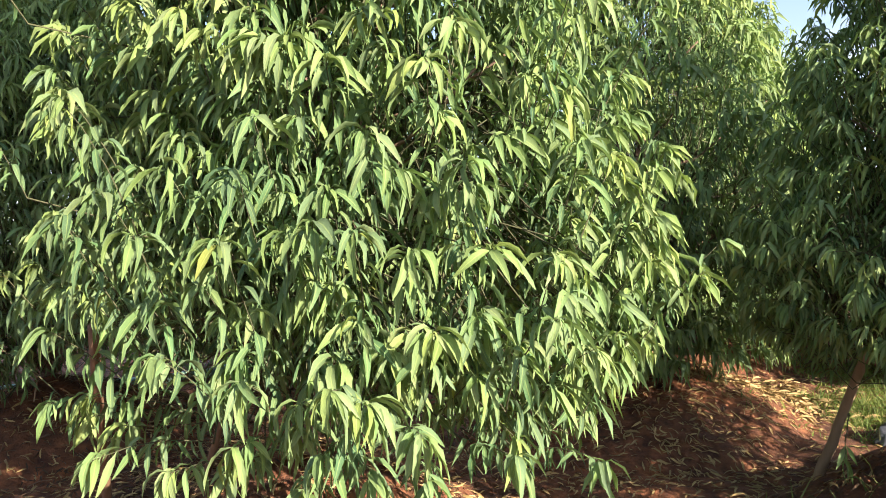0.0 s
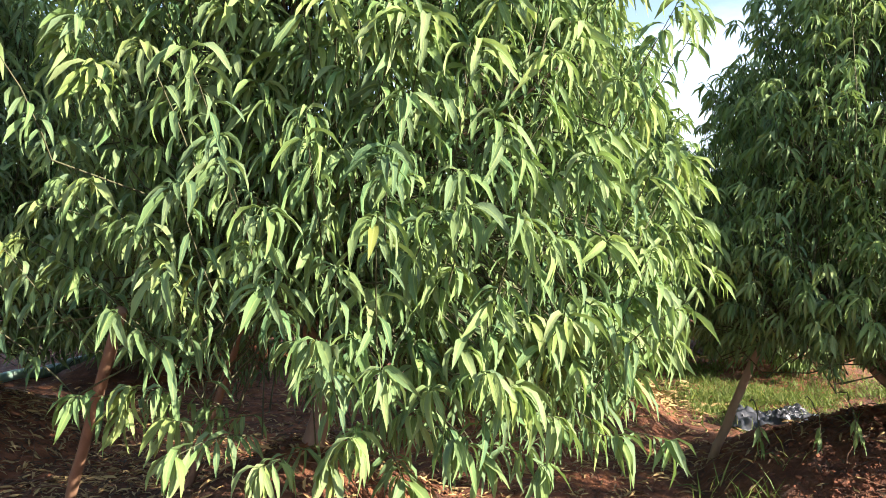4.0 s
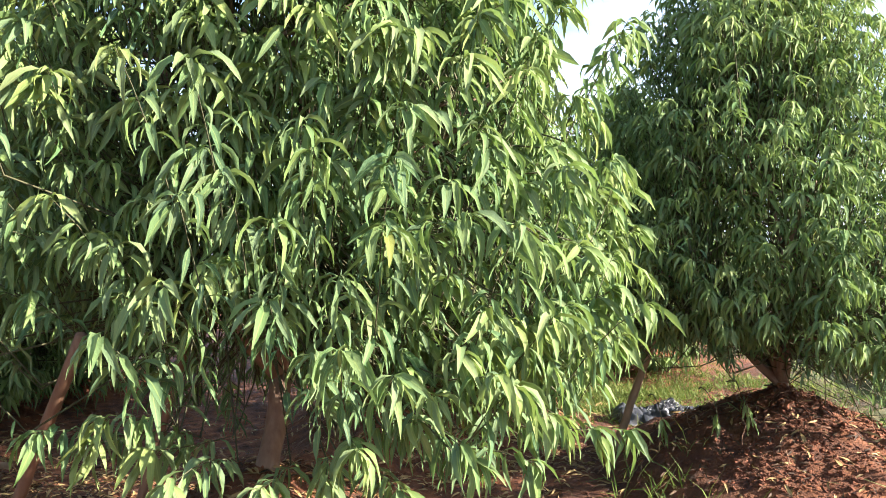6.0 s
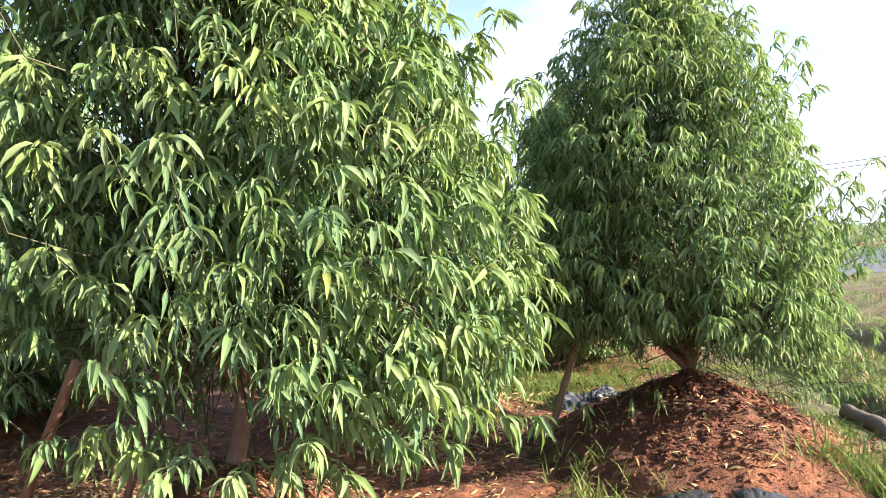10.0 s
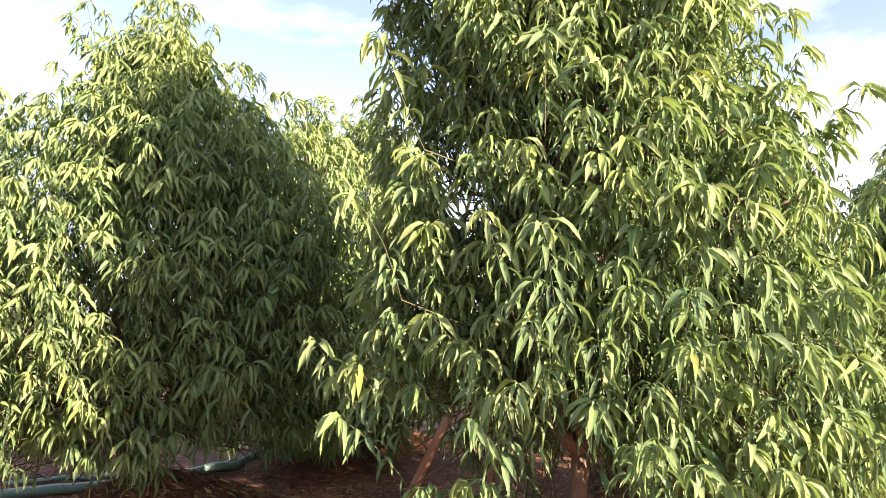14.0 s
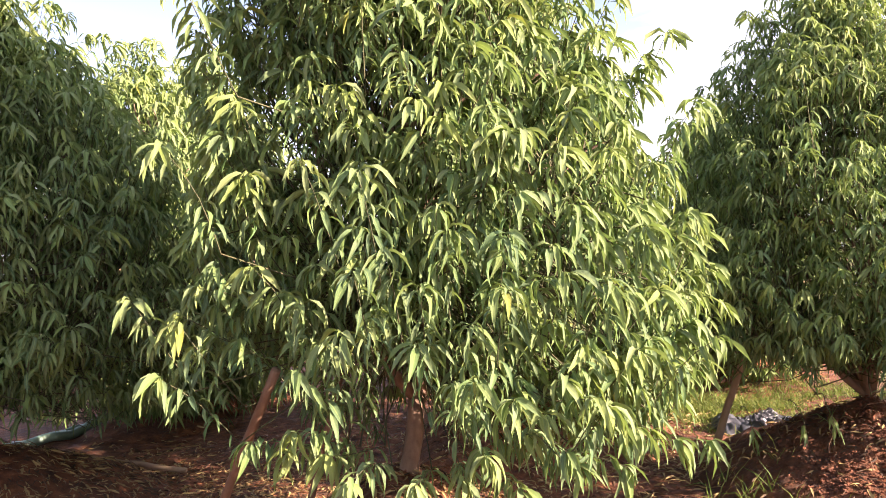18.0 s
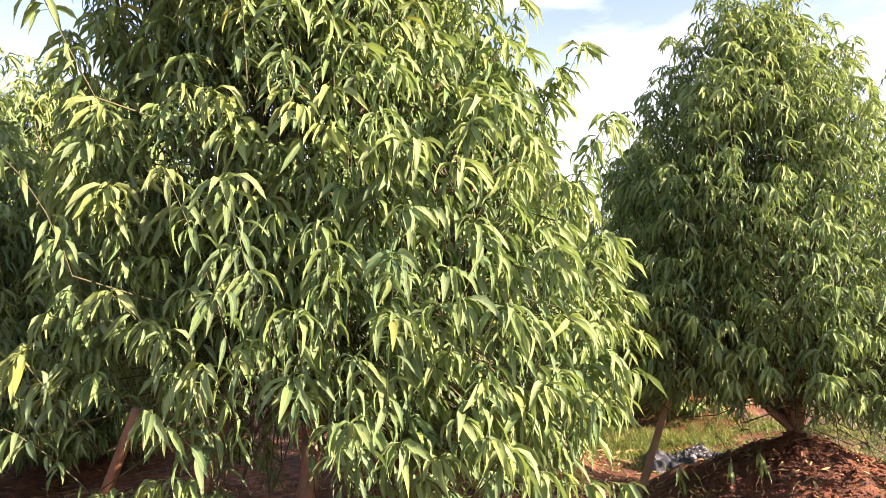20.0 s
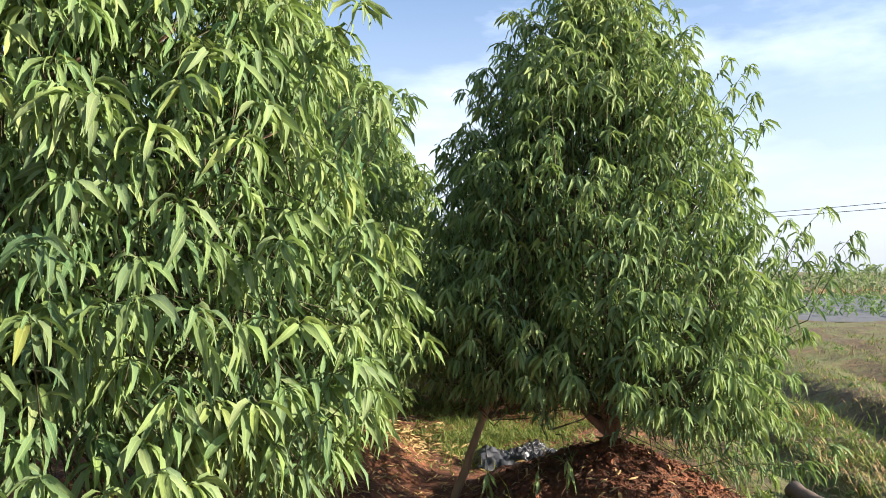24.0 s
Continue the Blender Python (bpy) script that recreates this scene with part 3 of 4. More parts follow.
# shoots that stand out: on the face of the crown, in its low sprays, and clear of its outline
MAIN_FACE = [(-1.05, 2.06, 1.47), (-1.03, 2.03, 1.79), (-0.83, 2.10, 1.21), (-0.73, 2.02, 1.59), (-0.52, 2.00, 1.57), (-0.94, 2.07, 1.53),
             (-0.31, 2.11, 1.53), (-0.20, 1.92, 1.40), (-0.56, 1.95, 1.39), (-0.02, 2.05, 1.13), (-0.29, 2.06, 1.86), (-0.53, 2.00, 1.01),
             (-0.74, 2.00, 1.08), (-0.38, 2.10, 1.72), (-0.65, 2.05, 1.27), (-0.22, 2.05, 1.16), (0.19, 2.40, 1.69), (-0.16, 2.27, 1.92),
             (0.36, 2.35, 1.31), (0.15, 2.37, 1.96), (0.43, 2.29, 1.04), (0.66, 2.61, 1.28), (-0.73, 2.14, 1.68), (-0.83, 2.03, 1.41), (-1.18, 2.30, 1.87),
             (-0.48, 2.01, 1.72), (-0.07, 2.04, 1.35), (0.31, 2.03, 1.16)]
MAIN_LOW = [(-1.23, 2.25, 1.13), (-1.08, 2.17, 1.26), (-0.71, 1.88, 1.10), (-0.05, 2.01, 0.86), (-0.33, 2.03, 0.80), (0.20, 2.15, 0.76), (0.45, 2.3, 0.70), (-0.6, 2.1, 0.80), (-0.05, 2.10, 0.70),
            (-1.22, 2.45, 0.88), (-1.38, 2.50, 0.85), (-1.24, 2.50, 0.80), (-1.10, 2.45, 0.78), (-0.84, 2.2, 0.70), (-1.07, 2.2, 0.74), (-0.66, 2.2, 0.70), (-0.44, 2.2, 0.64)]
MAIN_CLEAR = [(0.36, 2.53, 2.36), (0.28, 2.58, 2.28), (0.20, 2.64, 2.22), (0.30, 2.45, 2.2), (0.16, 2.42, 2.58), (0.10, 2.40, 2.72), (-1.65, 2.39, 1.93), (-1.79, 2.63, 1.40), (-1.69, 2.46, 1.12), (-1.62, 2.60, 1.30), (0.45, 2.47, 2.45), (0.36, 2.50, 2.30), (0.45, 2.32, 2.08),
              (0.39, 2.21, 2.09), (0.84, 2.71, 1.23), (0.79, 2.83, 1.58), (1.05, 3.21, 1.33), (0.72, 2.62, 2.18), (-1.41, 3.09, 2.79), (-1.56, 2.30, 2.50)]
SECOND_CLEAR = [(2.09, 3.99, 3.14), (2.71, 3.45, 3.12), (2.22, 3.87, 3.20), (2.52, 3.62, 3.26), (2.87, 3.31, 2.82),
                (2.75, 3.05, 2.5), (2.8, 2.95, 2.4), (2.7, 3.1, 2.65), (2.65, 2.95, 2.3), (2.75, 2.85, 2.1), (2.6, 3.2, 2.75), (2.95, 2.9, 2.65), (2.92, 2.84, 2.48), (2.86, 2.74, 2.3), (3.2, 2.45, 1.62), (2.95, 2.5, 1.6),
                (2.40, 3.70, 3.24)]
SECOND_FACE = [(1.77, 4.08, 2.62), (1.81, 4.38, 2.27), (2.85, 2.96, 2.69), (2.72, 2.73, 2.24), (3.02, 2.50, 1.83), (3.15, 2.42, 1.70),
               (2.90, 2.55, 1.70), (3.0, 2.6, 1.55), (2.8, 2.9, 2.5), (1.83, 3.78, 2.36), (2.01, 3.06, 2.09), (1.83, 4.50, 2.34), (1.50, 2.93, 1.26), (1.72, 3.35, 1.75),
               (1.85, 2.91, 1.47), (2.21, 2.63, 1.50), (1.88, 2.79, 1.09), (2.76, 2.52, 1.76)]
SECOND_LOW = [(2.95, 3.05, 0.36), (3.1, 2.9, 0.36), (3.25, 3.1, 0.43), (3.3, 2.95, 0.37), (3.48, 2.95, 0.38), (3.62, 2.9, 0.36), (3.0, 3.0, 0.5), (2.9, 2.9, 0.6),
              (2.9, 2.5, 0.5), (3.0, 2.45, 0.62), (2.78, 2.52, 0.75), (3.1, 2.6, 0.8), (2.95, 2.65, 0.95), (2.7, 2.6, 0.9), (3.05, 2.8, 0.7)]
LEFT_CLEAR = [(-3.71, 5.16, 3.65), (-3.68, 5.17, 3.57), (-3.24, 5.29, 3.82), (-3.20, 5.40, 3.90), (-3.06, 5.23, 3.84), (-3.05, 5.45, 3.91), (-2.92, 5.38, 3.86), (-2.91, 5.49, 3.84),
              (-3.15, 5.11, 3.64), (-2.96, 5.16, 3.66), (-3.52, 5.21, 3.45), (-3.44, 5.34, 3.51), (-3.75, 5.04, 3.26), (-2.68, 5.44, 3.43), (-2.53, 5.59, 3.48), (-2.50, 5.60, 3.40),
              (-2.33, 5.75, 3.31), (-2.22, 5.78, 3.32), (-2.15, 5.80, 3.25), (-2.39, 5.53, 3.13), (-2.06, 5.83, 3.09), (-4.08, 5.05, 3.01), (-3.96, 5.09, 3.04)]
EDGE_CLEAR = [(-3.70, 3.60, 2.78), (-3.62, 3.50, 2.55)]

main_tree = peach_tree("peach_tree", "broad peach tree with drooping sunlit leaves on a red earth heap", MAIN, (0.35, 0.28), MAIN_PROFILE, 1800, 3,
                       MAIN_FACE + MAIN_LOW + MAIN_CLEAR, skirt=(radians(205), 0.58, 0.0), lean=(-0.16, 0.0), spires=60, single=300, front=(-0.15, -1), limbs=9,
                       fork_at=0.34, hollow=0.7, stem=0.044, fine_from=0.55)
second_tree = peach_tree("peach_tree", "upright peach tree on a bare red heap beside the field", SECOND, (-0.06, 0.12), SECOND_PROFILE, 1600, 8,
                         SECOND_CLEAR + SECOND_FACE + SECOND_LOW, skirt=(radians(165), 0.25, 0.6), lean=(0.02, 0.03), single=300, spires=140, reach_up=0.48, front=(-0.5, -0.85),
                         leaf_size=0.101, limbs=9, limb_r=0.72, hollow=0.35, fork_at=0.03, stem=0.038, fine_from=0.7)
left_tree = peach_tree("peach_tree", "tall peach tree half shaded by its neighbour", LEFT, (0.24, 0.05), LEFT_PROFILE, 1700, 21, LEFT_CLEAR, lean=(-0.09, 0.0), single=150, spires=110, reach_up=0.6,
                       front=(0.4, -0.9), leaf_size=0.130, hollow=0.5, fine_from=9.0)
edge_tree = peach_tree("peach_tree", "low peach tree with bright yellow-green sunlit leaves", EDGE, (0.0, 0.0),
                       [(0.72, 0.8), (0.98, 0.95), (1.36, 0.88), (1.8, 0.73), (2.2, 0.46), (2.6, 0.14)], 700, 34, EDGE_CLEAR, single=150, spires=40, front=(0.8, -0.6), leaf_size=0.132, fine_from=9.0)
far_tree = peach_tree("peach_tree", "peach tree further along its row", TREES["main_2"], (0.0, 0.0), FAR_PROFILE, 850, 55, far=True, spires=60, reach_up=0.5, leaf_size=0.16)
for k, (key, size) in enumerate((("main_3", 1.1), ("main_4", 1.1), ("second_2", 0.85), ("second_3", 0.95), ("left_2", 1.06), ("left_3", 1.1), ("edge_2", 1.0))):
    bx, by = TREES[key]
    copy_thing(far_tree, pose(bx, by, on_ground(bx, by) - 0.03, 0, 0, 70 + 97 * k) @ Matrix.Scale(size, 4))


# ---- stakes, poles and hoses ----
def pole(name, label, category, a, b, r0, r1, mat, seed, sag=(0, 0, 0), sides=9):
    rng = np.random.RandomState(seed)
    buf = Buf()
    tube(buf, bent(a, b, sag, 9, rng, r0 * 0.12), np.linspace(r0, r1, 10) * (1 + rng.uniform(-0.05, 0.05, 10)), sides, 0.05, rng)
    return tagged(new(name, buf.mesh(name, mat)), label, category)


pole("stake", "leaning bare wooden stake propped into a peach tree", "stake", (1.72, 4.22, -0.12), (2.03, 4.0, 0.95), 0.027, 0.023, PALE_STAKE, 1)
pole("stake", "reddish-brown wooden stake leaning into a peach tree", "stake", (-1.70, 3.42, -0.1), (-1.27, 2.58, 1.10), 0.023, 0.019, STAKE, 2)
pole("stake", "thin grey stake standing among the lower branches", "stake", (-1.2, 3.1, 0.1), (-0.88, 3.2, 1.15), 0.017, 0.014, STAKE, 3)
pole("stake", "leaning pale wooden stake under a low peach tree", "stake", (-4.05, 4.75, -0.12), (-3.65, 4.1, 1.0), 0.03, 0.025, STAKE, 4)
pole("fallen_pole", "thin bare pole lying on leaf-strewn earth", "pole", (-2.75, 6.2, on_ground(-2.75, 6.2) + 0.05), (-1.74, 5.52, on_ground(-1.74, 5.52) + 0.05), 0.026, 0.02, PALE_STAKE, 5)
for k, (sx, sy, lean) in enumerate(((-3.3, 4.75, 0.03), (-2.95, 4.75, 0.06))):
    pole("thin_stick", "pale thin stick stuck upright in red earth", "stick", (sx, sy, on_ground(sx, sy) - 0.05), (sx + lean, sy, on_ground(sx, sy) + 0.24), 0.006, 0.004, PALE_STAKE, 6 + k)


def hose(label, points, r, mat):
    buf = Buf()
    p = np.array([(x, y, on_ground(x, y) + r * 0.9) for x, y in points])
    t = np.linspace(0, len(p) - 1, 40)
    p = np.stack([np.interp(t, np.arange(len(p)), p[:, c]) for c in range(3)], 1)
    p[1:-1] = (p[:-2] + p[1:-1] * 2 + p[2:]) / 4
    p[:, 2] = ground_height(p[:, 0], p[:, 1]) + r
    tube(buf, p, np.full(40, r), 7)
    tagged(new("hose", buf.mesh("hose", mat)), label, "hose")


hose("faded green irrigation hose lying on the earth", [(-4.6, 6.3), (-3.5, 6.9), (-2.85, 7.4), (-2.4, 8.2), (-2.0, 9.2)], 0.045, HOSE)
hose("thin dark green hose beside a wider one", [(-4.7, 6.9), (-3.4, 7.3), (-2.9, 7.75), (-2.3, 8.8)], 0.02, HOSE)


# ---- plastic film, log ----
def crumpled(name, label, x, y, wide, deep, turn, tall, mat, seed):
    rng = np.random.RandomState(seed)
    n, m = 46, 34
    u, v = np.meshgrid(np.linspace(-1, 1, n), np.linspace(-1, 1, m), indexing="ij")
    edge = 1 + 0.25 * field_noise(u + seed, v * 2, 0.35, 3)
    px, py = u * wide / 2 * edge, v * deep / 2 * edge
    px = px + 0.05 * field_noise(px + 3 + seed, py, 0.11, 3)
    c, sn = math.cos(turn), math.sin(turn)
    wx, wy = x + px * c - py * sn, y + px * sn + py * c
    folds = np.abs(field_noise(px + seed * 2.3, py * 0.6, 0.11, 4, 0.68))
    rim = np.clip(np.minimum(1 - np.abs(u), 1 - np.abs(v)) * 3, 0, 1)
    wz = ground_height(wx, wy) + 0.012 + tall * rim * (0.35 + 1.5 * folds) * (0.6 + 0.4 * field_noise(px + 7, py, 0.4, 2))
    idx = np.arange(n * m).reshape(n, m)
    f = np.stack([idx[:-1, :-1], idx[1:, :-1], idx[1:, 1:], idx[:-1, 1:]], -1).reshape(-1, 4)
    buf = Buf()
    buf.add(np.stack([wx, wy, wz], -1), f)
    ob = new(name, buf.mesh(name, mat))
    solid = ob.modifiers.new("thickness", "SOLIDIFY")
    solid.thickness = 0.003
    return tagged(ob, label, "plastic film")


crumpled("plastic_sheet", "crumpled silver-black mulch film heaped on the ground", 3.0, 5.05, 0.7, 0.45, 0.4, 0.17, SILVER_FILM, 1)
crumpled("plastic_sheet", "crumpled black mulch film half buried in earth", 2.72, 5.1, 0.6, 0.45, 1.0, 0.17, BLACK_PLASTIC, 2)
crumpled("plastic_sheet", "dark plastic bag lying at the foot of a heap", 1.52, 2.62, 0.26, 0.17, -0.5, 0.035, BLACK_PLASTIC, 3)
crumpled("plastic_sheet", "dark plastic bag lying at the foot of a heap", 1.82, 2.38, 0.24, 0.16, -0.6, 0.035, BLACK_PLASTIC, 4)

pole("log", "thick mud-covered log lying at the edge of the field", "log", (3.95, 3.42, on_ground(3.95, 3.42) + 0.045), (3.62, 2.72, on_ground(3.62, 2.72) + 0.05), 0.062, 0.07, LOG_BARK, 9, (0.015, 0, 0.01), 14)


# ---- loose cover: fallen leaves, clods, grass ----
def scatter_leaves(name, label, pts, size, mat, seed, lift=0.012):
    rng = np.random.RandomState(seed)
    n = len(pts)
    place = np.column_stack([pts, ground_height(pts[:, 0], pts[:, 1]) + lift])
    kind = np.full(n, 4 * 6) + rng.randint(0, 2, n) + 2 * (rng.rand(n) < 0.2)
    rot = turned(rng.uniform(0, 6.3, n), rng.normal(0, 0.5, n))
    tilt = rng.uniform(-0.2, 0.75, n)
    c, sn, o = np.cos(tilt), np.sin(tilt), np.zeros(n)
    ry = np.stack([np.stack([c, o, -sn], -1), np.stack([o, o + 1, o], -1), np.stack([sn, o, c], -1)], -2)
    rot = rot @ ry * (size * rng.uniform(0.55, 1.1, n))[:, None, None]
    v = np.einsum("nij,nkj->nki", rot, SHAPES_FAR[kind]) + place[:, None, :]
    k = v.shape[1]
    floor = ground_height(v[:, :, 0], v[:, :, 1]) + 0.004
    v[:, :, 2] = np.maximum(v[:, :, 2], floor)
    buf = Buf()
    buf.add(v, (FACES_FAR[None] + (np.arange(n) * k)[:, None, None]).reshape(-1, 4))
    return tagged(new(name, buf.mesh(name, mat)), label, "leaf litter", kind="stuff")


rng = np.random.RandomState(77)
pts = [np.column_stack([rng.normal(c[0], w, n), rng.normal(c[1], w, n)]) for c, w, n in (
    (MAIN, 0.85, 1500), ((2.3, 3.3), 0.5, 150), (LEFT, 0.9, 500), ((-1.9, 5.2), 0.9, 1500), ((-1.5, 4.3), 0.6, 1000), ((0.6, 4.6), 0.7, 700), ((1.3, 4.5), 0.4, 500), ((1.75, 5.9), 0.4, 700), ((1.4, 6.2), 0.8, 350), (TREES["main_2"], 0.9, 300))]
scatter_leaves("fallen_leaves", "yellow and brown fallen peach leaves on red earth", np.concatenate(pts), 0.088, LITTER, 5)

bank = np.column_stack([rng.normal(2.2, 0.3, 900), rng.normal(6.3, 0.45, 900)])
scatter_leaves("dry_straw", "pale dry straw and leaves on a sunlit earth bank", bank, 0.13, STRAW, 25, 0.015)

pts = [np.column_stack([rng.normal(c[0], w, n), rng.normal(c[1], w, n)]) for c, w, n in (
    ((2.2, 3.3), 0.4, 500), (MAIN, 0.85, 1900), ((-1.9, 5.2), 0.9, 2400), ((-1.5, 4.2), 0.6, 1200))]
scatter_leaves("rotten_leaves", "dark brown rotting leaves and fibres on the heaps", np.concatenate(pts), 0.072, ROTTEN, 15, 0.006)


def wilted_shoot(x, y, seed):
    """A broken twig that hangs over the heap with a few limp leaves."""
    rng = np.random.RandomState(seed)
    z = on_ground(x, y)
    shoot = new("wilted_shoot")
    shoot.location = (x, y, z)
    tagged(shoot, "broken twig with limp pale green leaves hanging over a heap", "twig", "wilted shoots")
    buf = Buf()
    p = bent((0.14, 0.30, 0.26), (0, 0, 0.14), (0.0, 0.0, 0.07), 8, rng, 0.006)
    tube(buf, p, np.linspace(0.004, 0.002, 9), 5)
    part("twig", buf.mesh("twig", TWIG), shoot)
    for k in range(6):
        leaf = new("leaf", leaf_mesh(rng.randint(0, 18), 2))
        leaf.matrix_basis = Matrix.Translation(p[-1 - k // 3]) @ Matrix.Rotation(rng.uniform(0, 6.3), 4, "Z") @ Matrix.Scale(rng.uniform(0.09, 0.13), 4)
        leaf.parent = shoot


for k, (x, y) in enumerate(((1.93, 3.22), (1.80, 3.30), (1.66, 3.58))):
    wilted_shoot(x, y, 40 + k)

sticks = Buf()
for c, w, n in ((SECOND, 0.55, 80), (MAIN, 0.8, 170), ((-1.9, 5.0), 0.8, 200)):
    for _ in range(n):
        x, y, t, l = rng.normal(c[0], w), rng.normal(c[1], w), rng.uniform(0, 6.3), rng.uniform(0.05, 0.22)
        x2, y2 = x + l * math.cos(t), y + l * math.sin(t)
        tube(sticks, bent((x, y, on_ground(x, y) + 0.008), (x2, y2, on_ground(x2, y2) + rng.uniform(0.006, 0.05)), (0, 0, 0.012), 4, rng, 0.004), np.linspace(0.004, 0.0015, 5), 3)
tagged(new("fallen_twigs", sticks.mesh("fallen_twigs", STAKE)), "thin dry twigs and roots scattered on red earth", "twigs", kind="stuff")

ico = bmesh.new()
bmesh.ops.create_icosphere(ico, subdivisions=1, radius=1.0)
ICO_V, ICO_F = np.array([v.co[:] for v in ico.verts]), np.array([[v.index for v in f.verts] for f in ico.faces])
ico.free()


def clods(name, label, pts, sizes, mat, seed, sink=0.25):
    rng = np.random.RandomState(seed)
    n, k = len(pts), len(ICO_V)
    v = ICO_V[None] * rng.uniform(0.4, 1.35, (n, k, 1)) * rng.uniform(0.55, 1.3, (n, 1, 3)) * (1.15, 1.0, 0.7) * sizes[:, None, None]
    v = np.einsum("nij,nkj->nki", turned(rng.uniform(0, 6.3, n), rng.uniform(-0.5, 0.5, n)), v)
    v = v + np.column_stack([pts, ground_height(pts[:, 0], pts[:, 1]) + sizes * (0.5 - sink)])[:, None, :]
    buf = Buf()
    buf.add(v, (ICO_F[None] + (np.arange(n) * k)[:, None, None]).reshape(-1, 3))
    return tagged(new(name, buf.mesh(name, mat, False)), label, "earth clods", kind="stuff")


pts = [np.column_stack([rng.normal(c[0], w, n), rng.normal(c[1], w, n)]) for c, w, n in (
    ((2.4, 3.3), 0.45, 7000), (MAIN, 0.7, 2500), (LEFT, 0.7, 500), ((3.1, 3.2), 0.3, 1500), ((1.9, 2.9), 0.25, 1500), ((0.9, 4.3), 0.6, 500))]
pts = np.concatenate(pts)
pts = pts[field_noise(pts[:, 0] + 5, pts[:, 1] + 9, 0.3, 3) > rng.uniform(-0.6, 0.35, len(pts))]
clods("soil_clods", "crumbly red-brown clods of earth on the heaps", pts, np.clip(rng.exponential(0.0035, len(pts)) + 0.003, 0, 0.016), CLOD, 6)

# the larger lumps and the pale leaves on the heaps, one by one
def slope(x, y):
    dx, dy = on_ground(x + 0.04, y) - on_ground(x - 0.04, y), on_ground(x, y + 0.04) - on_ground(x, y - 0.04)
    return Vector((-dx / 0.08, -dy / 0.08, 1.0)).normalized()


one_by_one = np.random.RandomState(91)
lumps = []
for k in range(9):
    buf = Buf()
    buf.add(ICO_V * one_by_one.uniform(0.35, 1.5, (len(ICO_V), 1)) * one_by_one.uniform((0.8, 0.7, 0.45), (1.3, 1.1, 0.7)), ICO_F)
    lumps.append(buf.mesh("clod", CLOD, False))
flat_leaves = []
for k in range(6):
    buf = Buf()
    buf.add(SHAPES[24 + k] * (1, 1, 0.25) + (0, 0, 0.03), FACES)
    flat_leaves.append(buf.mesh("fallen_leaf", LITTER))
for spots, n, meshes, lo, hi, sunk in (((2.25, 3.05, 0.36), 170, lumps, 0.009, 0.024, 0.3), ((-0.5, 2.6, 0.5), 70, lumps, 0.009, 0.022, 0.3),
                                       ((2.2, 3.1, 0.36), 40, flat_leaves, 0.07, 0.125, -0.03), ((0.3, 2.9, 0.6), 80, flat_leaves, 0.07, 0.125, -0.03)):
    for _ in range(n):
        x, y, size = one_by_one.normal(spots[0], spots[2]), one_by_one.normal(spots[1], spots[2]), one_by_one.uniform(lo, hi)
        mesh = meshes[one_by_one.randint(0, len(meshes))]
        piece = new(mesh.name.split(".")[0], mesh)
        up = slope(x, y)
        piece.matrix_basis = (Matrix.Translation((x, y, on_ground(x, y) - sunk * size)) @ up.to_track_quat("Z", "Y").to_matrix().to_4x4()
                              @ Matrix.Rotation(one_by_one.uniform(0, 6.3), 4, "Z") @ Matrix.Scale(size, 4))
        piece.parent = ground

GRASS_SHAPES = np.array([leaf_shape(r, b, t, 0.3, w, STATIONS[[0, 3, 6]], np.array((0.8, 1.0, 0.05)))
                         for r in (60, 74, 86) for b in (50, 10, -30) for t in (-0.1, 0.08) for w in (0.02,)])
GRASS_FACES = leaf_faces(3)


def grass(name, label, pts, height, mat, seed, category="grass", wide=1.0, clump=5, spread=0.03):
    """Tufts: some blades round each point."""
    rng = np.random.RandomState(seed)
    pts = np.repeat(pts, clump, 0) + rng.normal(0, spread, (len(pts) * clump, 2))
    n = len(pts)
    place = np.column_stack([pts, ground_height(pts[:, 0], pts[:, 1]) - 0.01])
    shape = GRASS_SHAPES[rng.randint(0, len(GRASS_SHAPES), n)] * (1, wide, 1)
    v = np.einsum("nij,nkj->nki", turned(rng.uniform(0, 6.3, n), np.zeros(n)) * (height * rng.uniform(0.4, 1.15, n))[:, None, None], shape) + place[:, None, :]
    k = v.shape[1]
    buf = Buf()
    buf.add(v, (GRASS_FACES[None] + (np.arange(n) * k)[:, None, None]).reshape(-1, 4), age=np.repeat(rng.uniform(0.2, 0.9, n), k), rib=np.full(n * k, 1.0))
    return tagged(new(name, buf.mesh(name, mat)), label, category, kind="stuff")


t = rng.uniform(0.85, 3.2, 2400)
alley = np.array((1.12, 3.55)) + ROW * t[:, None] + np.column_stack([rng.normal(0.3, 0.42, 2400), rng.normal(0, 0.2, 2400)])
alley = np.concatenate([alley, np.column_stack([rng.normal(3.2, 0.5, 900), rng.normal(5.6, 0.45, 900)]),
                        np.column_stack([rng.normal(4.2, 0.6, 1000), rng.normal(5.6, 0.6, 1000)])])
alley = alley[field_noise(alley[:, 0], alley[:, 1], 0.45, 3) > 0.02]
grass("alley_grass", "short green weeds and grass between the rows", alley, 0.12, BLADE, 7, spread=0.05)
low = alley + rng.normal(0, 0.2, alley.shape)
grass("alley_weeds", "low broad-leaved green weeds between the rows", low, 0.07, BLADE, 8, "weeds", 5.0, 5)
front = np.concatenate([np.column_stack([rng.normal(c[0], w, n), rng.normal(c[1], w * 0.7, n)]) for c, w, n in (
    ((2.6, 2.36), 0.16, 60), ((1.2, 2.95), 0.14, 12), ((1.05, 2.85), 0.2, 16), ((2.9, 2.25), 0.2, 60), ((1.5, 3.3), 0.2, 8))])
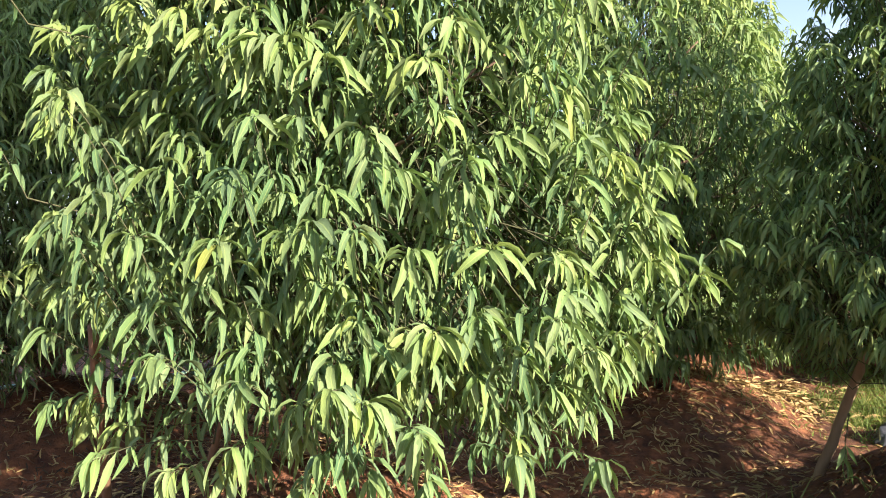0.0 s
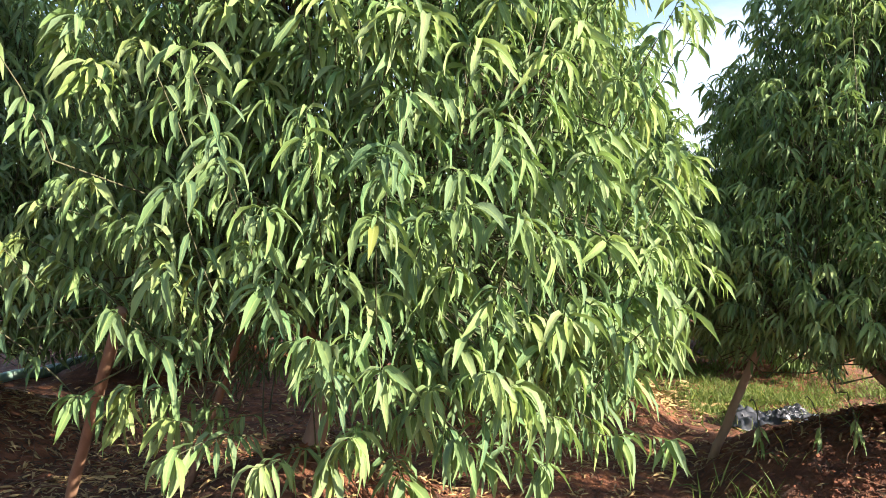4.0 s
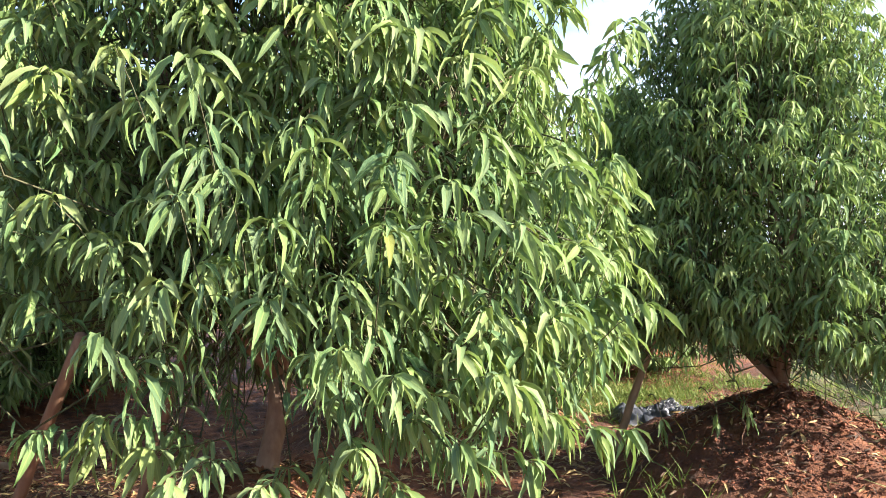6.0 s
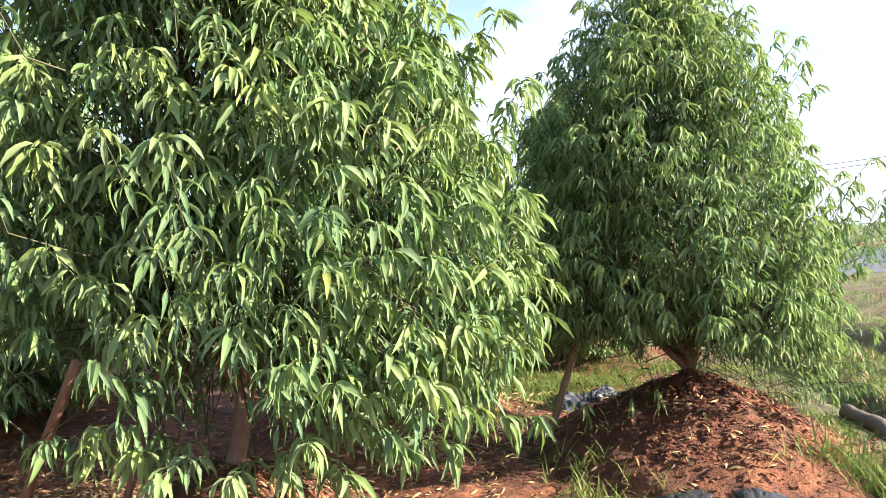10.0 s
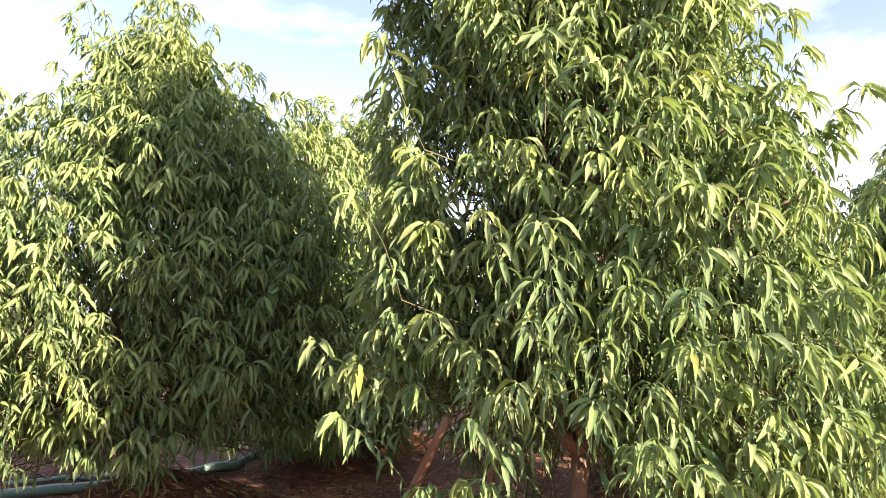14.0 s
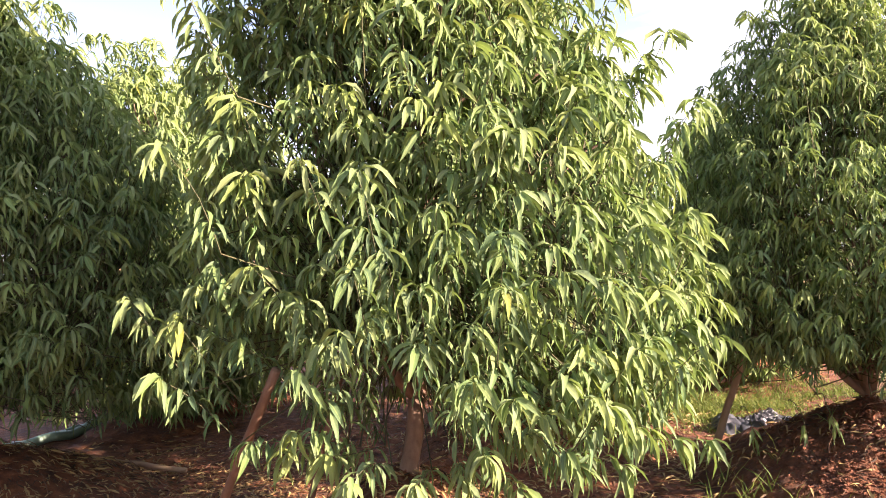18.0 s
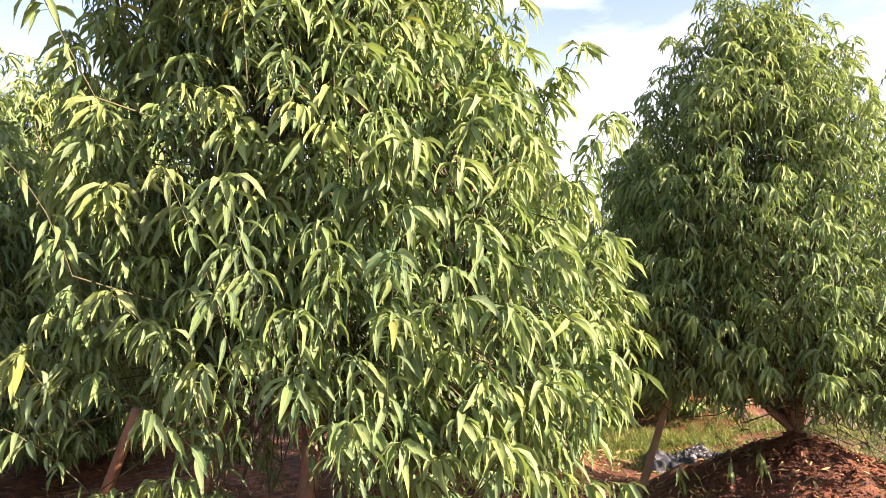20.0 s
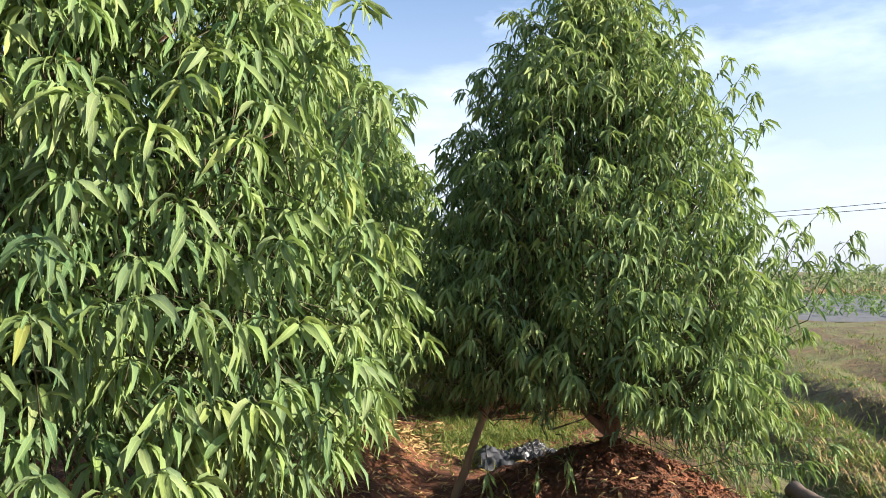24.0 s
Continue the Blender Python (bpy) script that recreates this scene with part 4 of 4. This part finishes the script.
grass("grass_tufts", "long green grass tufts at the foot of the heaps", front, 0.22, BLADE, 9, clump=8)


def field_points(n, seed, lo=0.7, hi=16.0, far=24.0):
    rng = np.random.RandomState(seed)
    along, across = rng.uniform(2.0, far, n) * rng.uniform(0.3, 1, n), rng.uniform(lo, hi, n)
    pts = along[:, None] * BED_DIR + across[:, None] * BED_NORMAL
    return pts[field_part(pts[:, 0], pts[:, 1]) > 0.85]


pts = np.concatenate([field_points(5000, 12), field_points(9000, 16, 0.0, 5.5, 10.0)])
thick = field_noise(pts[:, 0], pts[:, 1], 1.4, 3) + 0.5 * field_noise(pts[:, 0] + 40, pts[:, 1], 0.4, 2)
bed = np.cos((pts @ BED_NORMAL - BED_FURROW) / BED_STEP * 2 * np.pi)
near = 3.0 + 13.0 * rng.uniform(0, 1, (9000, 2)) ** (1.4, 1.4) * (1.0, 0.9)
near = near[(field_part(near[:, 0], near[:, 1]) > 0.6) & (np.cos((near @ BED_NORMAL - BED_FURROW) / BED_STEP * 2 * np.pi) < 0.45)]
grass("bed_grass", "low yellow-green grass matted over the nearest field beds", near, 0.09, BLADE, 18, wide=3.0, clump=5, spread=0.08)
grass("field_stubble", "dry straw-coloured stubble on the field beds", pts[(thick > -0.1) & (bed < 0.5)], 0.11, STRAW, 13, wide=2.6, clump=5, spread=0.10)
grass("field_weeds", "patches of green weeds on the field beds", pts[(thick < 0.16) & (bed < 0.75)], 0.12, BLADE, 14, "weeds", 3.5, 5, 0.08)


def rosettes(name, label, pts, size, mat, seed):
    """Low broad-leaved plants: a few wide leaves round each point."""
    rng = np.random.RandomState(seed)
    per = 9
    n = len(pts) * per
    place = np.repeat(np.column_stack([pts, ground_height(pts[:, 0], pts[:, 1])]), per, 0)
    big = np.repeat(rng.uniform(0.5, 1.2, len(pts)), per)
    shape = SHAPES_FAR[variant(rng.uniform(15, 75, n), rng)] * (1, 2.3, 1)
    v = np.einsum("nij,nkj->nki", turned(rng.uniform(0, 6.3, n), rng.normal(0, 0.2, n)) * (size * big * rng.uniform(0.6, 1.1, n))[:, None, None], shape) + place[:, None, :]
    k = v.shape[1]
    buf = Buf()
    buf.add(v, (FACES_FAR[None] + (np.arange(n) * k)[:, None, None]).reshape(-1, 4), rib=np.tile(RIB_FAR, n), age=np.repeat(rng.uniform(0.2, 0.9, n), k))
    return tagged(new(name, buf.mesh(name, mat)), label, "weeds", kind="stuff")


some = field_points(420, 61, 0.4, 12.0, 20.0)
bed = np.cos((some @ BED_NORMAL - BED_FURROW) / BED_STEP * 2 * np.pi)
rosettes("field_plants", "scattered broad-leaved green plants on the field beds", some[bed < 0.3], 0.2, CROP, 62)
sprouts = np.column_stack([rng.normal(6.7, 0.3, 60), rng.normal(5.25, 0.3, 60)])
grass("bed_sprouts", "bright green sprouts on a field bed", sprouts, 0.2, BLADE, 15, "weeds", 2.0, 6)


# ---- the far field ----
EDGE_A, ALONG, AWAY = np.array((20.8, 15.1)), np.array((0.79, -0.61)), np.array((0.61, 0.79))
for k in range(11):
    n = 70
    u = np.linspace(-14, 42, n)
    w = np.linspace(-0.5, 0.5, 7)
    U, W = np.meshgrid(u, w, indexing="ij")
    q = EDGE_A + U[..., None] * ALONG + (W + 0.6 + 2.1 * k)[..., None] * AWAY
    z = -0.04 + 0.17 * np.cos(W * np.pi) ** 0.6 * (1 + 0.15 * field_noise(U, W + 3 * k, 1.5, 3))
    idx = np.arange(U.size).reshape(U.shape)
    buf = Buf()
    buf.add(np.concatenate([q, z[..., None]], -1), np.stack([idx[:-1, :-1], idx[1:, :-1], idx[1:, 1:], idx[:-1, 1:]], -1).reshape(-1, 4))
    tagged(new("mulch_strip", buf.mesh("mulch_strip", MULCH)), "grey-silver plastic mulch over a raised planting bed", "mulch strip", "mulched beds")
    m = 110
    stem = EDGE_A + np.linspace(-14, 42, m)[:, None] * ALONG + (0.6 + 2.1 * k) * AWAY + rng.normal(0, 0.08, (m, 2))
    leaves = np.repeat(np.column_stack([stem, np.full(m, 0.25)]), 8, 0) + rng.normal(0, 0.05, (m * 8, 3))
    size = rng.uniform(0.25, 0.5, len(leaves))
    crop = leaf_sheet("young_crop", leaves, rng.uniform(0, 6.3, len(leaves)), rng.normal(0, 0.3, len(leaves)), size,
                      variant(rng.uniform(20, 85, len(leaves)), rng), rng.uniform(0.2, 0.9, len(leaves)), CROP, True)
    tagged(new("young_crop", crop), "row of young green plants on plastic mulch", "crop plants", kind="stuff")


def clumps(name, label, centres, sizes, per, leaf, mat, seed, category):
    rng = np.random.RandomState(seed)
    n = len(centres) * per
    d = rng.normal(0, 1, (n, 3))
    d /= np.linalg.norm(d, axis=1)[:, None]
    d[:, 2] = np.abs(d[:, 2])
    c, sz = np.repeat(centres, per, 0), np.repeat(sizes, per, 0)
    place = c + d * sz * rng.uniform(0.5, 1.0, (n, 1)) ** 0.5
    me = leaf_sheet(name, place, rng.uniform(0, 6.3, n), rng.normal(0, 0.6, n), leaf * rng.uniform(0.6, 1.3, n), variant(rng.uniform(-40, 80, n), rng),
                    rng.uniform(0, 0.9, n), mat, True)
    return tagged(new(name, me), label, category, kind="stuff")


n = 170
yaw = rng.uniform(radians(5), radians(100), n)
dist = rng.uniform(56, 82, n)
centres = np.column_stack([np.sin(yaw) * dist, np.cos(yaw) * dist, np.zeros(n)])
tall = rng.uniform(1.2, 2.6, n) * (1 + 0.5 * (rng.rand(n) < 0.15))
clumps("far_bushes", "hazy green bushes along the far edge of the fields", centres, np.column_stack([tall * 1.6, tall * 1.6, tall]), 85, 0.85, BUSH, 31, "bushes")
dry = EDGE_A + rng.uniform(-30, 60, (700, 1)) * ALONG + rng.uniform(25, 42, (700, 1)) * AWAY
grass("dry_grass_strip", "tall dry grass beyond the mulched beds", dry, 0.6, STRAW, 33, clump=6, spread=0.5, wide=4.0)


# ---- utility post and wires ----
def box_mesh(name, sx, sy, sz, mat, taper=1.0, bevel=0.01):
    bm = bmesh.new()
    bmesh.ops.create_cube(bm, size=1.0)
    for v in bm.verts:
        k = taper if v.co.z > 0 else 1.0
        v.co = Vector((v.co.x * sx * k, v.co.y * sy * k, (v.co.z + 0.5) * sz))
    bmesh.ops.bevel(bm, geom=bm.edges[:], offset=bevel, segments=2, affect="EDGES")
    me = bpy.data.meshes.new(name)
    bm.to_mesh(me)
    bm.free()
    me.materials.append(mat)
    return me


post = new("utility_post")
post.location, post.rotation_euler = (24.15, 14.4, on_ground(24.15, 14.4) - 0.1), (0, radians(1.2), 0.5)
tagged(post, "square grey concrete post with a dark switch box", "post")
part("shaft", box_mesh("shaft", 0.18, 0.18, 3.45, CONCRETE, 0.7, 0.02), post)
sw = part("switch_box", box_mesh("switch_box", 0.55, 0.30, 0.5, BOX, 1.0, 0.03), post, "dark metal switch box")
sw.location = (0.12, -0.26, 1.32)
foot = part("footing", box_mesh("footing", 0.55, 0.5, 0.35, CONCRETE, 0.7, 0.05), post)
foot.location = (0.0, 0.0, 0.0)


def wire(a, b, sag, r, label):
    buf = Buf()
    tube(buf, bent(a, b, (0, 0, -sag), 24), np.full(25, r), 5)
    tagged(new("wire", buf.mesh("wire", WIRE)), label, "wire", "overhead wires")


wire((24.15, 14.4, 3.3), (44.0, 10.0, 3.6), 0.9, 0.012, "thin black cable hanging from a concrete post")
for k in range(2):
    wire((27.6, 31.0, 4.0 + 0.18 * k), (25.3, 4.0, 4.05 + 0.22 * k), 0.25, 0.012, "black overhead cable crossing the field")
for x, y in ((27.6, 31.0), (25.3, 4.0)):
    pp = new("utility_post")
    pp.location = (x, y, on_ground(x, y) - 0.1)
    tagged(pp, "plain concrete post that carries overhead cables", "post")
    part("shaft", box_mesh("shaft", 0.22, 0.22, 4.45, CONCRETE, 0.7, 0.02), pp)
